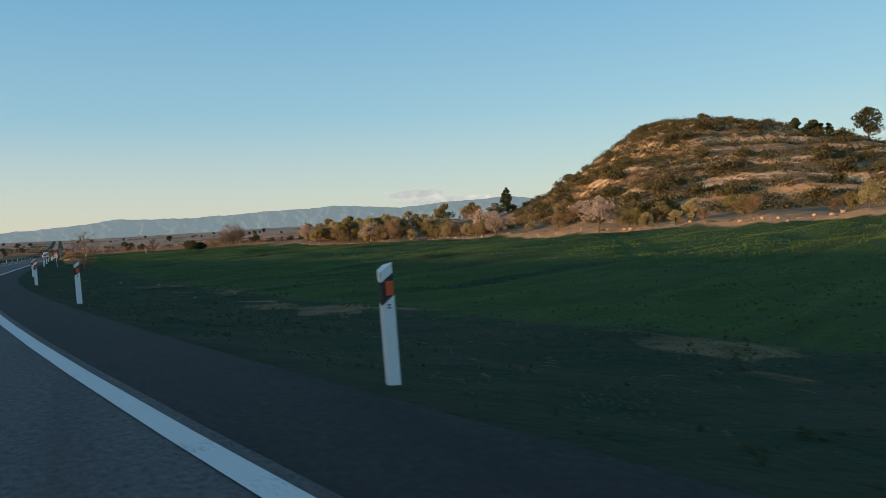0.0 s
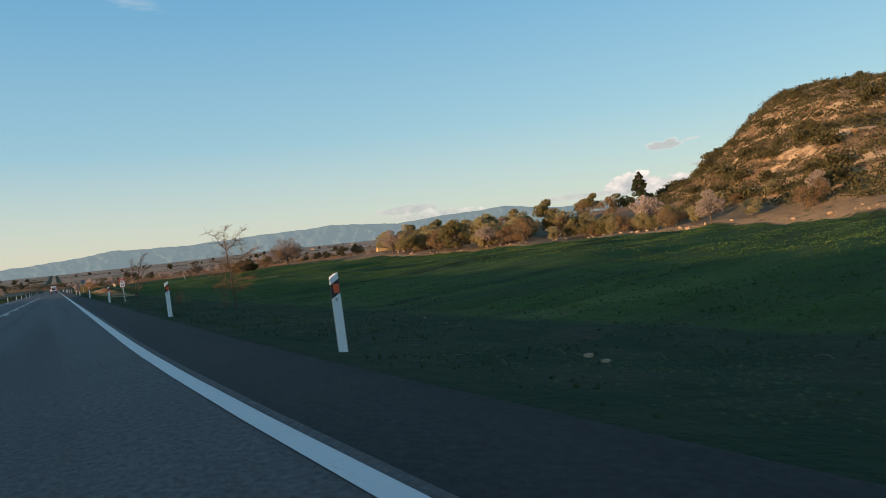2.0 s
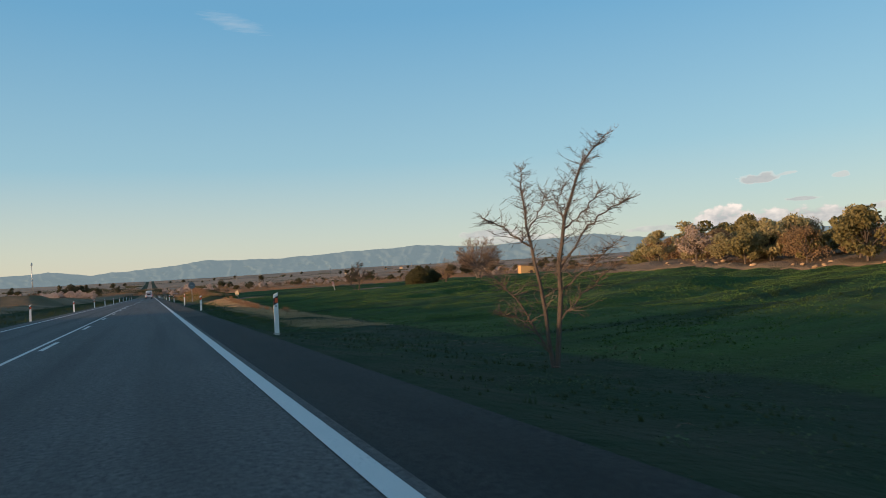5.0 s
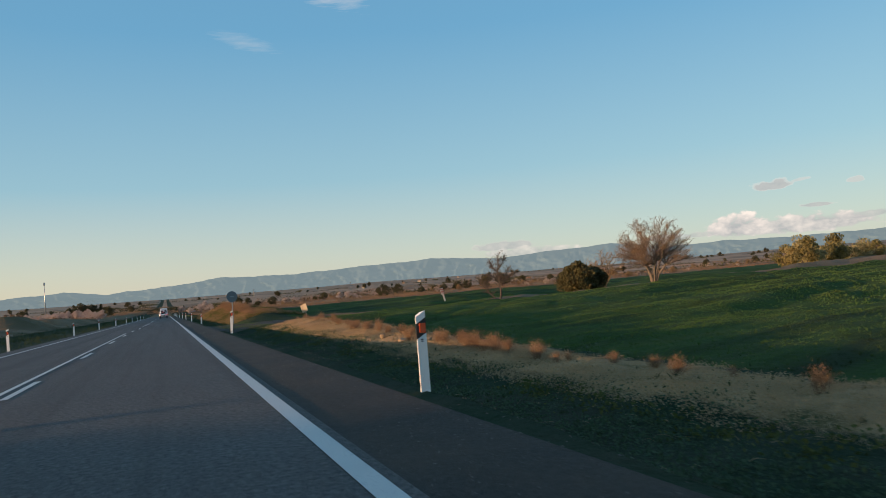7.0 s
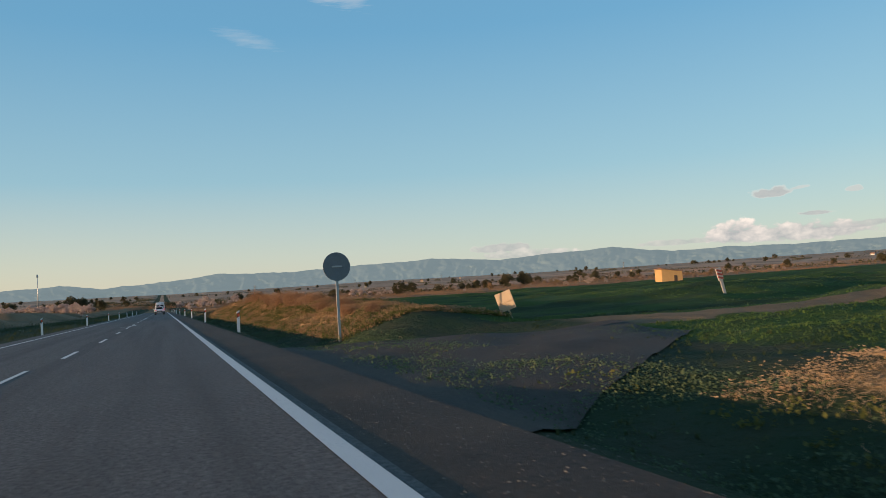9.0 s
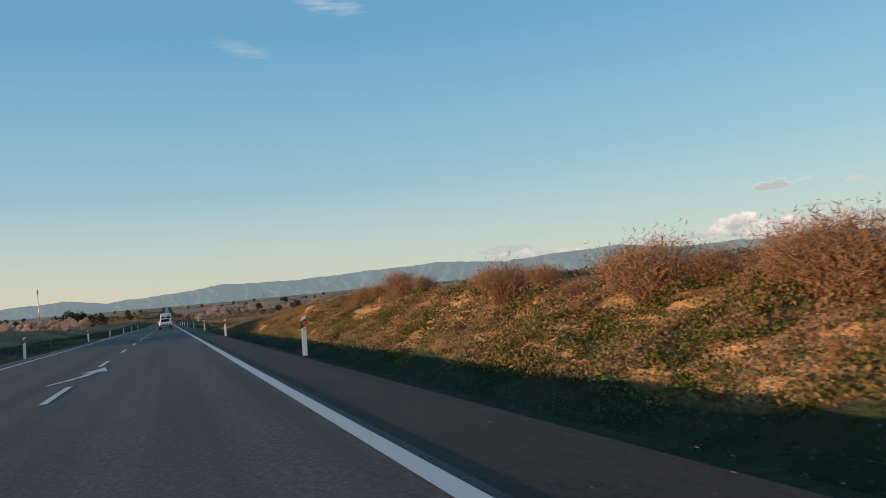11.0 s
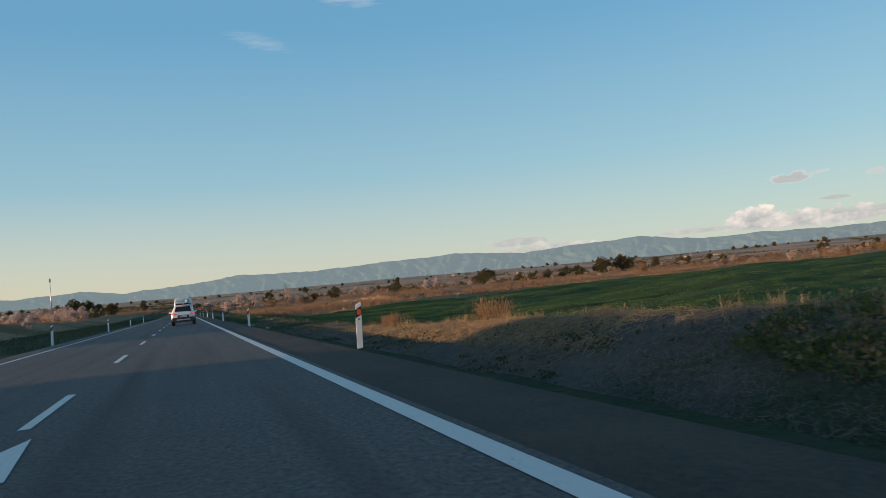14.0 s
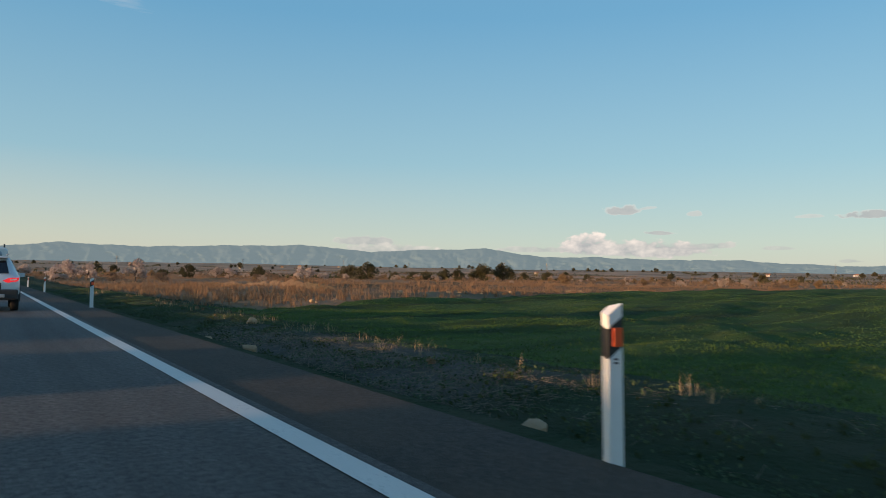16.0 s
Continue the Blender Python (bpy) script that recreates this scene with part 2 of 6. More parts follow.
def asphalt_material(name, lo, hi, dirt=(0.1, 0.07, 0.05), dirty=0.0):
    m, nt, b, geo = material(name, 0.8)
    pos = geo.outputs["Position"]
    grain = ramp(nt, noise_tex(nt, pos, 17.0, 6, 0.85), [(0.38, (0.0, 0.0, 0.0)), (0.64, (1.0, 1.0, 1.0))])
    patch = noise_tex(nt, pos, 0.7, 4)
    mp = nt.nodes.new("ShaderNodeMapping")
    mp.inputs["Scale"].default_value = (1.6, 0.03, 1)
    link(nt, pos, mp.inputs[0])
    track = noise_tex(nt, mp.outputs[0], 1.0, 2)
    c = mixc(nt, grain, lo, hi)
    c = mixc(nt, mathn(nt, "MULTIPLY", mathn(nt, "SUBTRACT", track, 0.45), 2.0, True), c, tuple(v * 0.95 for v in lo))
    c = mixc(nt, mathn(nt, "MULTIPLY", patch, 0.35), c, tuple(v * 0.7 for v in lo))
    speck = nt.nodes.new("ShaderNodeTexVoronoi")
    speck.inputs["Scale"].default_value = 28.0
    link(nt, pos, speck.inputs["Vector"])
    c = mixc(nt, mathn(nt, "MULTIPLY", mathn(nt, "LESS_THAN", speck.outputs["Distance"], 0.12), 0.35), c, (0.22, 0.2, 0.18))
    if dirty:
        c = mixc(nt, mathn(nt, "MULTIPLY", mathn(nt, "SUBTRACT", patch, 0.35), 3.0 * dirty, True), c, dirt)
    link(nt, c, b.inputs["Base Color"])
    b.inputs["Specular IOR Level"].default_value = 0.15
    bump(nt, b, grain, 0.8, 0.006)
    return m


def paint_material():
    m, nt, b, geo = material("road_paint", 0.65)
    pos = geo.outputs["Position"]
    n1, n2 = noise_tex(nt, pos, 2.0, 5), noise_tex(nt, pos, 45.0, 4, 0.7)
    c = mixc(nt, n1, (0.56, 0.53, 0.48), (0.70, 0.66, 0.60))
    wear = mathn(nt, "MULTIPLY", mathn(nt, "SUBTRACT", mathn(nt, "ADD", mathn(nt, "MULTIPLY", n2, 0.7), mathn(nt, "MULTIPLY", n1, 0.4)), 0.62), 6.0, True)
    link(nt, mixc(nt, wear, c, (0.16, 0.155, 0.15)), b.inputs["Base Color"])
    return m


M_GROUND = ground_material()
M_ROAD = asphalt_material("asphalt", (0.066, 0.062, 0.058), (0.222, 0.207, 0.192))
M_SHOULDER = asphalt_material("shoulder_asphalt", (0.034, 0.030, 0.026), (0.098, 0.083, 0.070), (0.105, 0.078, 0.056), 0.45)
M_SHOULDER_DARK = asphalt_material("dark_shoulder_asphalt", (0.018, 0.019, 0.018), (0.058, 0.058, 0.053), (0.06, 0.055, 0.045), 0.3)
M_PAINT = paint_material()
M_WHITE = simple("white_plastic", (0.80, 0.80, 0.78), 0.45, vary=0.08)
M_BLACK = simple("black_plastic", (0.02, 0.02, 0.02), 0.5)
M_ORANGE = simple("orange_reflector", (0.72, 0.10, 0.028), 0.3, vary=0.2)
M_CONCRETE = simple("concrete", (0.36, 0.34, 0.31), 0.9)
M_BARK = simple("bark", (0.085, 0.065, 0.05), 0.9, vary=0.4)
M_PALEBARK = simple("pale_bark", (0.17, 0.135, 0.105), 0.9, vary=0.35)
M_OLIVE = leaves("olive_leaves", (0.36, 0.315, 0.15), (0.54, 0.46, 0.24), 0.5)
M_OAK = leaves("oak_leaves", (0.17, 0.155, 0.06), (0.36, 0.30, 0.13), 0.45)
M_PINE = leaves("pine_needles", (0.04, 0.058, 0.026), (0.085, 0.095, 0.042))
M_DRY = leaves("dry_scrub", (0.26, 0.15, 0.085), (0.42, 0.265, 0.155), 0.35)
M_PINK = leaves("blossom", (0.36, 0.28, 0.225), (0.54, 0.44, 0.37))
M_BLOSSOM = leaves("orchard_blossom", (0.46, 0.36, 0.32), (0.66, 0.55, 0.49))
M_TWIG = leaves("bare_twigs", (0.19, 0.14, 0.10), (0.30, 0.21, 0.15))
M_GRASS = leaves("verge_grass", (0.045, 0.075, 0.028), (0.095, 0.11, 0.042))
M_STRAW = leaves("dry_straw", (0.45, 0.30, 0.16), (0.63, 0.46, 0.27), 0.35)
M_LUSH = leaves("ditch_grass", (0.065, 0.115, 0.06), (0.125, 0.165, 0.085))
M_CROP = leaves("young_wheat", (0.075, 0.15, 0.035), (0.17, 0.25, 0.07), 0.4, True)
M_PLAINTREE = leaves("dark_evergreen_leaves", (0.055, 0.058, 0.028), (0.13, 0.11, 0.055), 0.2)
M_ROCK = simple("sandstone", (0.42, 0.29, 0.17), 0.9, vary=0.35, spread=0.5)
M_BROWN = leaves("brown_twigs", (0.27, 0.175, 0.09), (0.40, 0.27, 0.145), 0.45)
M_HILLBUSH = leaves("hill_bush_leaves", (0.062, 0.066, 0.027), (0.15, 0.125, 0.055), 0.25)
M_BANKLEAF = leaves("bank_weed_leaves", (0.06, 0.08, 0.022), (0.16, 0.165, 0.05), 0.35)
M_STALK = leaves("tangled_straw", (0.18, 0.155, 0.12), (0.34, 0.285, 0.21))
M_DULL = simple("weathered_steel", (0.20, 0.20, 0.195), 0.8)
M_STEEL = simple("galvanised_steel", (0.42, 0.43, 0.44), 0.45, 0.7)

# ---- plan ----
BEND, BEND_END = 1.5786e-3, 53.33


def edge_x(y):
    """x of the carriageway's edge line: a bend that runs out into a straight."""
    d = np.clip(BEND_END - np.asarray(y, float), 0, 150)
    return BEND * d * d


def vnoise(x, y, scale, seed=0):
    """Smooth value noise, -1 to 1."""
    x, y = np.asarray(x, float) / scale + seed * 17.3, np.asarray(y, float) / scale - seed * 9.1
    xi, yi = np.floor(x), np.floor(y)
    fx, fy = x - xi, y - yi
    fx, fy = fx * fx * (3 - 2 * fx), fy * fy * (3 - 2 * fy)

    def h(a, b):
        v = np.sin(a * 127.1 + b * 311.7 + seed * 74.7) * 43758.5453
        return (v - np.floor(v)) * 2 - 1
    return (h(xi, yi) * (1 - fx) + h(xi + 1, yi) * fx) * (1 - fy) + (h(xi, yi + 1) * (1 - fx) + h(xi + 1, yi + 1) * fx) * fy


def step(a, b, v):
    t = np.clip((np.asarray(v, float) - a) / (b - a), 0, 1)
    return t * t * (3 - 2 * t)


# the roadside by stretches: y, ditch (u, z), crest (u, z), field
SIDE = np.array([
    (-100, 3.5, -0.35, 6.0, -0.65, -0.75), (115, 3.5, -0.35, 6.0, -0.65, -0.75), (130, 2.8, -0.45, 5.5, -0.5, -0.7), (150, 2.6, -0.5, 5.5, -0.42, -0.68), (157, 2.6, -0.5, 5.55, -0.38, -0.65), (161, 2.6, -0.5, 5.65, -0.24, -0.62), (166, 2.6, -0.5, 5.75, -0.12, -0.58), (171, 2.6, -0.5, 5.85, 0.02, -0.55),
    (178, 2.6, -0.5, 6.0, 0.12, -0.5), (182, 2.6, -0.5, 6.0, 0.15, -0.2), (186, 2.6, -0.1, 6.0, -0.05, 0.0), (196, 2.6, -0.1, 6.0, -0.05, 0.0), (199, 2.6, -0.45, 6.0, 0.5, 0.1),
    (210, 2.6, -0.5, 6.5, 0.75, 0.3), (218, 2.6, -0.55, 7.0, 0.72, 0.4), (224, 2.6, -0.55, 7.0, 0.82, 0.4), (229, 2.6, -0.55, 7.0, 1.05, 0.5), (238, 2.6, -0.55, 7.0, 1.12, 0.5), (249, 2.6, -0.55, 7.0, 1.25, 0.5), (254, 2.6, -0.55, 7.0, 1.3, 0.4), (258, 2.6, -0.55, 7.0, 1.2, 0.3),
    (262, 2.6, -0.55, 7.0, 1.06, 0.1), (269, 2.6, -0.5, 6.3, 0.72, -0.1), (274, 2.5, -0.45, 5.6, 0.5, -0.2), (280, 2.4, -0.45, 5.1, 0.42, -0.3), (284, 2.4, -0.42, 5.0, 0.27, -0.35), (288, 2.4, -0.4, 4.8, 0.12, -0.4), (292, 2.4, -0.4, 4.6, -0.02, -0.45), (297, 2.3, -0.4, 4.4, -0.16, -0.52),
    (330, 2.3, -0.36, 4.4, -0.2, -0.5), (360, 2.4, -0.3, 5.0, 0.0, -0.4), (520, 2.4, -0.2, 5.0, 0.0, -0.1)])


def side(y):
    return [np.interp(y, SIDE[:, 0], SIDE[:, k]) for k in range(1, 6)]


HILL = (147.2, 141.6)


def hill(x, y):
    dx, dy = x - HILL[0], y - HILL[1]
    a, b = 0.69 * dx - 0.72 * dy, 0.72 * dx + 0.69 * dy
    d = np.sqrt((a / np.where(a < 0, 41.7, 102.4)) ** 2 + (b / np.where(b < 0, 102.0, 95.3)) ** 2)
    g = 1 - step(0.02, 1.01, d)
    terraces = 0.3 * (0.4 + 0.6 * np.clip(vnoise(x, y, 11, 16) * 2, 0, 1)) * np.sin(25 * g / 1.9 * 2 * np.pi + 2.5 * vnoise(x, y, 18, 15)) * step(0.05, 0.15, g) * (1 - step(0.9, 0.98, g))
    rough = (vnoise(x, y, 9, 3) * 0.9 + vnoise(x, y, 3.5, 4) * 0.45) * step(0.02, 0.2, g)
    return 24.6 * g * (1 - 0.002 * np.clip(a, 0, 60)) + terraces + rough, g


def rut(x, y):
    """Pairs of wheel ruts across the fields, 0 to 1."""
    s = 0.80 * x - 0.60 * y + 2.0 * vnoise(x, y, 45, 63)
    m = np.mod(s, 21.0)
    return np.exp(-((m - 8.0) / 0.35) ** 2) + np.exp(-((m - 9.9) / 0.35) ** 2)


def height(x, y):
    """The ground's height at (x, y)."""
    x, y = np.asarray(x, float), np.asarray(y, float)
    u = x - edge_x(y)
    du, dz, cu, cz, fz = side(y)
    r = np.hypot(x, y - 200)
    # far land
    far = 0.008 * np.clip(r - 250, 0, 550) + 0.0205 * np.clip(r - 800, 0, 4200)
    far = far + vnoise(x, y, 260, 5) * 2.2 * step(350, 900, r) + vnoise(x, y, 900, 6) * 9 * step(900, 2500, r)
    # field to the right
    wide = np.interp(y, (-100, 100, 135, 188, 230, 280, 400), (-0.4, -0.45, -0.3, 0.55, 0.4, -0.1, 0.1))
    wide = wide + (np.maximum(wide, np.where(y < 190, 0.6, -9)) - wide) * step(62, 85, u)
    field = fz + (wide - fz) * step(12, 62, u)
    swell = 2.6 * np.exp(-(((x - 96) / 15) ** 2 + ((y - 143) / 14) ** 2)) + 3.0 * np.exp(-(((x - 100) / 32) ** 2 + ((y - 172) / 26) ** 2))
    mound = 1.2 * np.exp(-(((x - 22) / 16) ** 2 + ((y - 405) / 22) ** 2)) + 0.9 * np.exp(-(((x - 60) / 30) ** 2 + ((y - 430) / 18) ** 2))
    right = np.where(u < 1.35, -0.06, 0)
    z = np.where(u < du, -0.06 + (dz + 0.06) * step(1.35, du, u), np.where(u < cu, dz + (cz - dz) * step(du, cu, u) ** 0.8, cz + (field - cz) * step(cu, cu + 4, u)))
    # raised verge lip, added to set the shadow edge on the bank beyond
    z = np.where(u < 1.35, right, z) + np.interp(y, (150, 157, 164, 172, 180, 184, 196, 200, 232, 248, 262, 286), (0.2, 0.2, 0.14, 0.1, 0.06, 0, 0, 0.08, 0.105, 0.12, 0.1, 0.13)) * (0.9 + 0.3 * vnoise(x, y, 1.3, 64)) * np.exp(-((u - 1.62 - 0.1 * vnoise(x, y, 2.1, 65)) / 0.2) ** 2) * step(140, 150, y) * step(1.38, 1.55, u)
    hz, _ = hill(x, y)
    reach = np.interp(y, (-60, 30, 90, 140, 175, 188), (75, 72, 66, 58, 47, 60))
    z = z + np.interp(y, (90, 120), (0.4, 0.25)) * step(0.3, 2.2, u - reach) * (y < 186) * (u > 40)
    z = z + np.where(u > 30, hz + swell + mound, 0) + np.where(u > 6, (vnoise(x, y, 22, 1) * 0.12 + vnoise((0.94 * x + 0.34 * y) * 0.3, 0.94 * y - 0.34 * x, 2.8, 13) * 0.26 + vnoise((0.94 * x + 0.34 * y) * 0.4, 0.94 * y - 0.34 * x, 8.0, 17) * 0.36) * step(8, 30, u), 0)
    # drilled ground: low swells and clods, and wheel ruts
    p, q = 0.97 * x + 0.24 * y, 0.97 * y - 0.24 * x
    z = z + np.where((u > 7) & (r < 420), (0.13 * vnoise(p / 5.0, q, 1.25, 61) + 0.08 * vnoise(x / 1.6, y, 1.3, 62) - 0.09 * rut(x, y)) * step(7, 11, u) * (1 - step(300, 420, r)) * (hz < 0.3), 0)
    z = z + np.where(u > 1.6, vnoise(x, y, 1.3, 2) * 0.05 + vnoise(x, y, 0.6, 7) * 0.03, 0) * step(1.6, 2.6, u)
    bank = step(204, 214, y) * (1 - step(268, 278, y)) * step(3.0, 4.2, u) * (1 - step(9, 11, u))
    z = z + bank * (vnoise(x, y, 2.2, 8) * 0.2 + vnoise(x, y, 1.0, 9) * 0.2 + vnoise(x, y, 0.55, 18) * 0.13)
    z = z + step(126, 140, y) * (1 - step(180, 186, y)) * step(4.0, 4.8, u) * (1 - step(6.6, 8, u)) * (vnoise(x, y, 1.0, 19) * 0.09 + 0.05)
    # left of the road: an added low bank, higher along the bend, for shade
    rise = np.interp(y, (-200, 12, 26, 60, 85, 120, 144, 151, 262, 266, 276, 278, 284, 287, 306.5, 308.5, 335, 420, 700), (2.8, 2.6, 2.2, 2.05, 1.9, 1.8, 1.55, 0.75, 0.75, 2.6, 2.6, 2.1, 2.1, 0.75, 0.75, 1.9, 1.9, 1.2, 0.6))
    # dips in that bank, added to let bands of sun across the road
    gap = sum(np.exp(-((y - c) / w) ** 2) for c, w in ((315.7, 1.1), (321.9, 1.5), (333, 2.5), (348, 4), (366, 4)))
    rise = rise - 1.2 * np.clip(gap, 0, 1)
    v = -u
    left = np.where(v < 8.3, -0.06, -0.06 + (rise + 0.06) * step(16.5, 23.5, v)) + np.where(v > 24, (v - 24) * 0.004, 0) * (v < 400) + np.where(v >= 400, 2.3, 0)
    left = left + np.where(v > 8.6, vnoise(x, y, 3.0, 11) * 0.05 + vnoise(x, y, 0.8, 12) * 0.04, 0) * step(8.6, 10, v)
    z = np.where(u < 0, left, z)
    return z + far


def gz(x, y):
    return float(height(x, y))


# ---- mesh helpers ----


def mesh_of(name, verts, faces, mats, smooth=False, idx=None):
    me = bpy.data.meshes.new(name)
    verts = np.asarray(verts, np.float32).reshape(-1, 3)
    if isinstance(faces, np.ndarray):
        nf, k = faces.shape
        me.vertices.add(len(verts))
        me.vertices.foreach_set("co", verts.ravel())
        me.loops.add(nf * k)
        me.loops.foreach_set("vertex_index", faces.astype(np.int32).ravel())
        me.polygons.add(nf)
        me.polygons.foreach_set("loop_start", np.arange(0, nf * k, k, dtype=np.int32))
        me.update(calc_edges=True)
    else:
        me.from_pydata([tuple(map(float, v)) for v in verts], [], faces)
    for m in mats if isinstance(mats, (list, tuple)) else [mats]:
        me.materials.append(m)
    if idx is not None:
        me.polygons.foreach_set("material_index", np.asarray(idx, np.int32))
    me.polygons.foreach_set("use_smooth", np.full(len(me.polygons), smooth, bool))
    me.validate()
    return me


def part(name, me, parent=None, label="", m=None):
    ob = new(name, me)
    if parent is not None:
        ob.parent = parent
    if m is not None:
        ob.matrix_basis = m
    return tagged(ob, label)


def bm_mesh(name, bm, mats, smooth=False, bevel=0.0):
    if bevel:
        bmesh.ops.bevel(bm, geom=bm.edges[:], offset=bevel, segments=2, affect="EDGES", profile=0.6)
    me = bpy.data.meshes.new(name)
    bm.to_mesh(me)
    bm.free()
    for m in mats if isinstance(mats, (list, tuple)) else [mats]:
        me.materials.append(m)
    me.polygons.foreach_set("use_smooth", np.full(len(me.polygons), smooth, bool))
    return me


def box(name, size, at, mat, bevel=0.0, m=None):
    bm = bmesh.new()
    bmesh.ops.create_cube(bm, size=1.0)
    bmesh.ops.scale(bm, vec=size, verts=bm.verts)
    if m is not None:
        bmesh.ops.transform(bm, matrix=m, verts=bm.verts)
    bmesh.ops.translate(bm, vec=at, verts=bm.verts)
    return bm_mesh(name, bm, mat, bevel=bevel)


def prism(name, outline, depth, mat, m=None, bevel=0.0):
    """An outline in x, z, extruded along y and centred."""
    bm = bmesh.new()
    vs = [bm.verts.new((x, -depth / 2, z)) for x, z in outline]
    f = bm.faces.new(vs)
    ex = bmesh.ops.extrude_face_region(bm, geom=[f])
    bmesh.ops.translate(bm, vec=(0, depth, 0), verts=[v for v in ex["geom"] if isinstance(v, bmesh.types.BMVert)])
    bmesh.ops.recalc_face_normals(bm, faces=bm.faces)
    if m is not None:
        bmesh.ops.transform(bm, matrix=m, verts=bm.verts)
    return bm_mesh(name, bm, mat, bevel=bevel)


def cyl(name, r0, r1, h, at, mat, seg=12, m=None, smooth=True):
    bm = bmesh.new()
    bmesh.ops.create_cone(bm, cap_ends=True, segments=seg, radius1=r0, radius2=r1, depth=h)
    if m is not None:
        bmesh.ops.transform(bm, matrix=m, verts=bm.verts)
    bmesh.ops.translate(bm, vec=at, verts=bm.verts)
    return bm_mesh(name, bm, mat, smooth=smooth)


class Soup:
    """Collects tubes and leaves for one mesh."""

    def __init__(self):
        self.v, self.f, self.i, self.n = [], [], [], 0

    def tube(self, pts, radii, sides=5, mat=0):
        pts = [np.array(p, float) for p in pts]
        rings = []
        for k, p in enumerate(pts):
            d = pts[min(k + 1, len(pts) - 1)] - pts[max(k - 1, 0)]
            d = d / (np.linalg.norm(d) + 1e-9)
            a = np.cross(d, (0.31, 0.85, 0.42))
            a /= np.linalg.norm(a) + 1e-9
            b = np.cross(d, a)
            ang = np.arange(sides) * 2 * np.pi / sides
            rings.append(p + radii[k] * (np.cos(ang)[:, None] * a + np.sin(ang)[:, None] * b))
        base = self.n
        self.v.append(np.concatenate(rings))
        self.n += sides * len(pts)
        for k in range(len(pts) - 1):
            for s in range(sides):
                a, b = base + k * sides + s, base + k * sides + (s + 1) % sides
                self.f.append((a, b, b + sides, a + sides))
                self.i.append(mat)

    def cards(self, centres, size, rng, mat=0, flat=0.0, long=1.6, along=None, wild=0.35):
        """Small leaf-like quads, turned at random or set along given ways."""
        c = np.asarray(centres, float)
        k = len(c)
        a = rng.normal(size=(k, 3)) if along is None else along + rng.normal(size=(k, 3)) * wild
        a[:, 2] *= 1 - flat
        a /= np.linalg.norm(a, axis=1)[:, None] + 1e-9
        b = np.cross(a, rng.normal(size=(k, 3)))
        b /= np.linalg.norm(b, axis=1)[:, None] + 1e-9
        s = (size * rng.uniform(0.6, 1.4, k))[:, None]
        q = np.stack([c - a * s * long * 0.5, c + b * s * 0.5, c + a * s * long * 0.5, c - b * s * 0.5], 1).reshape(-1, 3)
        base = self.n
        self.v.append(q)
        self.n += 4 * k
        self.f += [(base + 4 * j, base + 4 * j + 1, base + 4 * j + 2, base + 4 * j + 3) for j in range(k)]
        self.i += [mat] * k

    def mesh(self, name, mats):
        return mesh_of(name, np.concatenate(self.v), np.array(self.f), mats, idx=self.i)


# ---- ground and road ----


def spaced(*runs):
    out = []
    for a, b, s in runs:
        out += list(np.arange(a, b, s))
    return np.array(out)


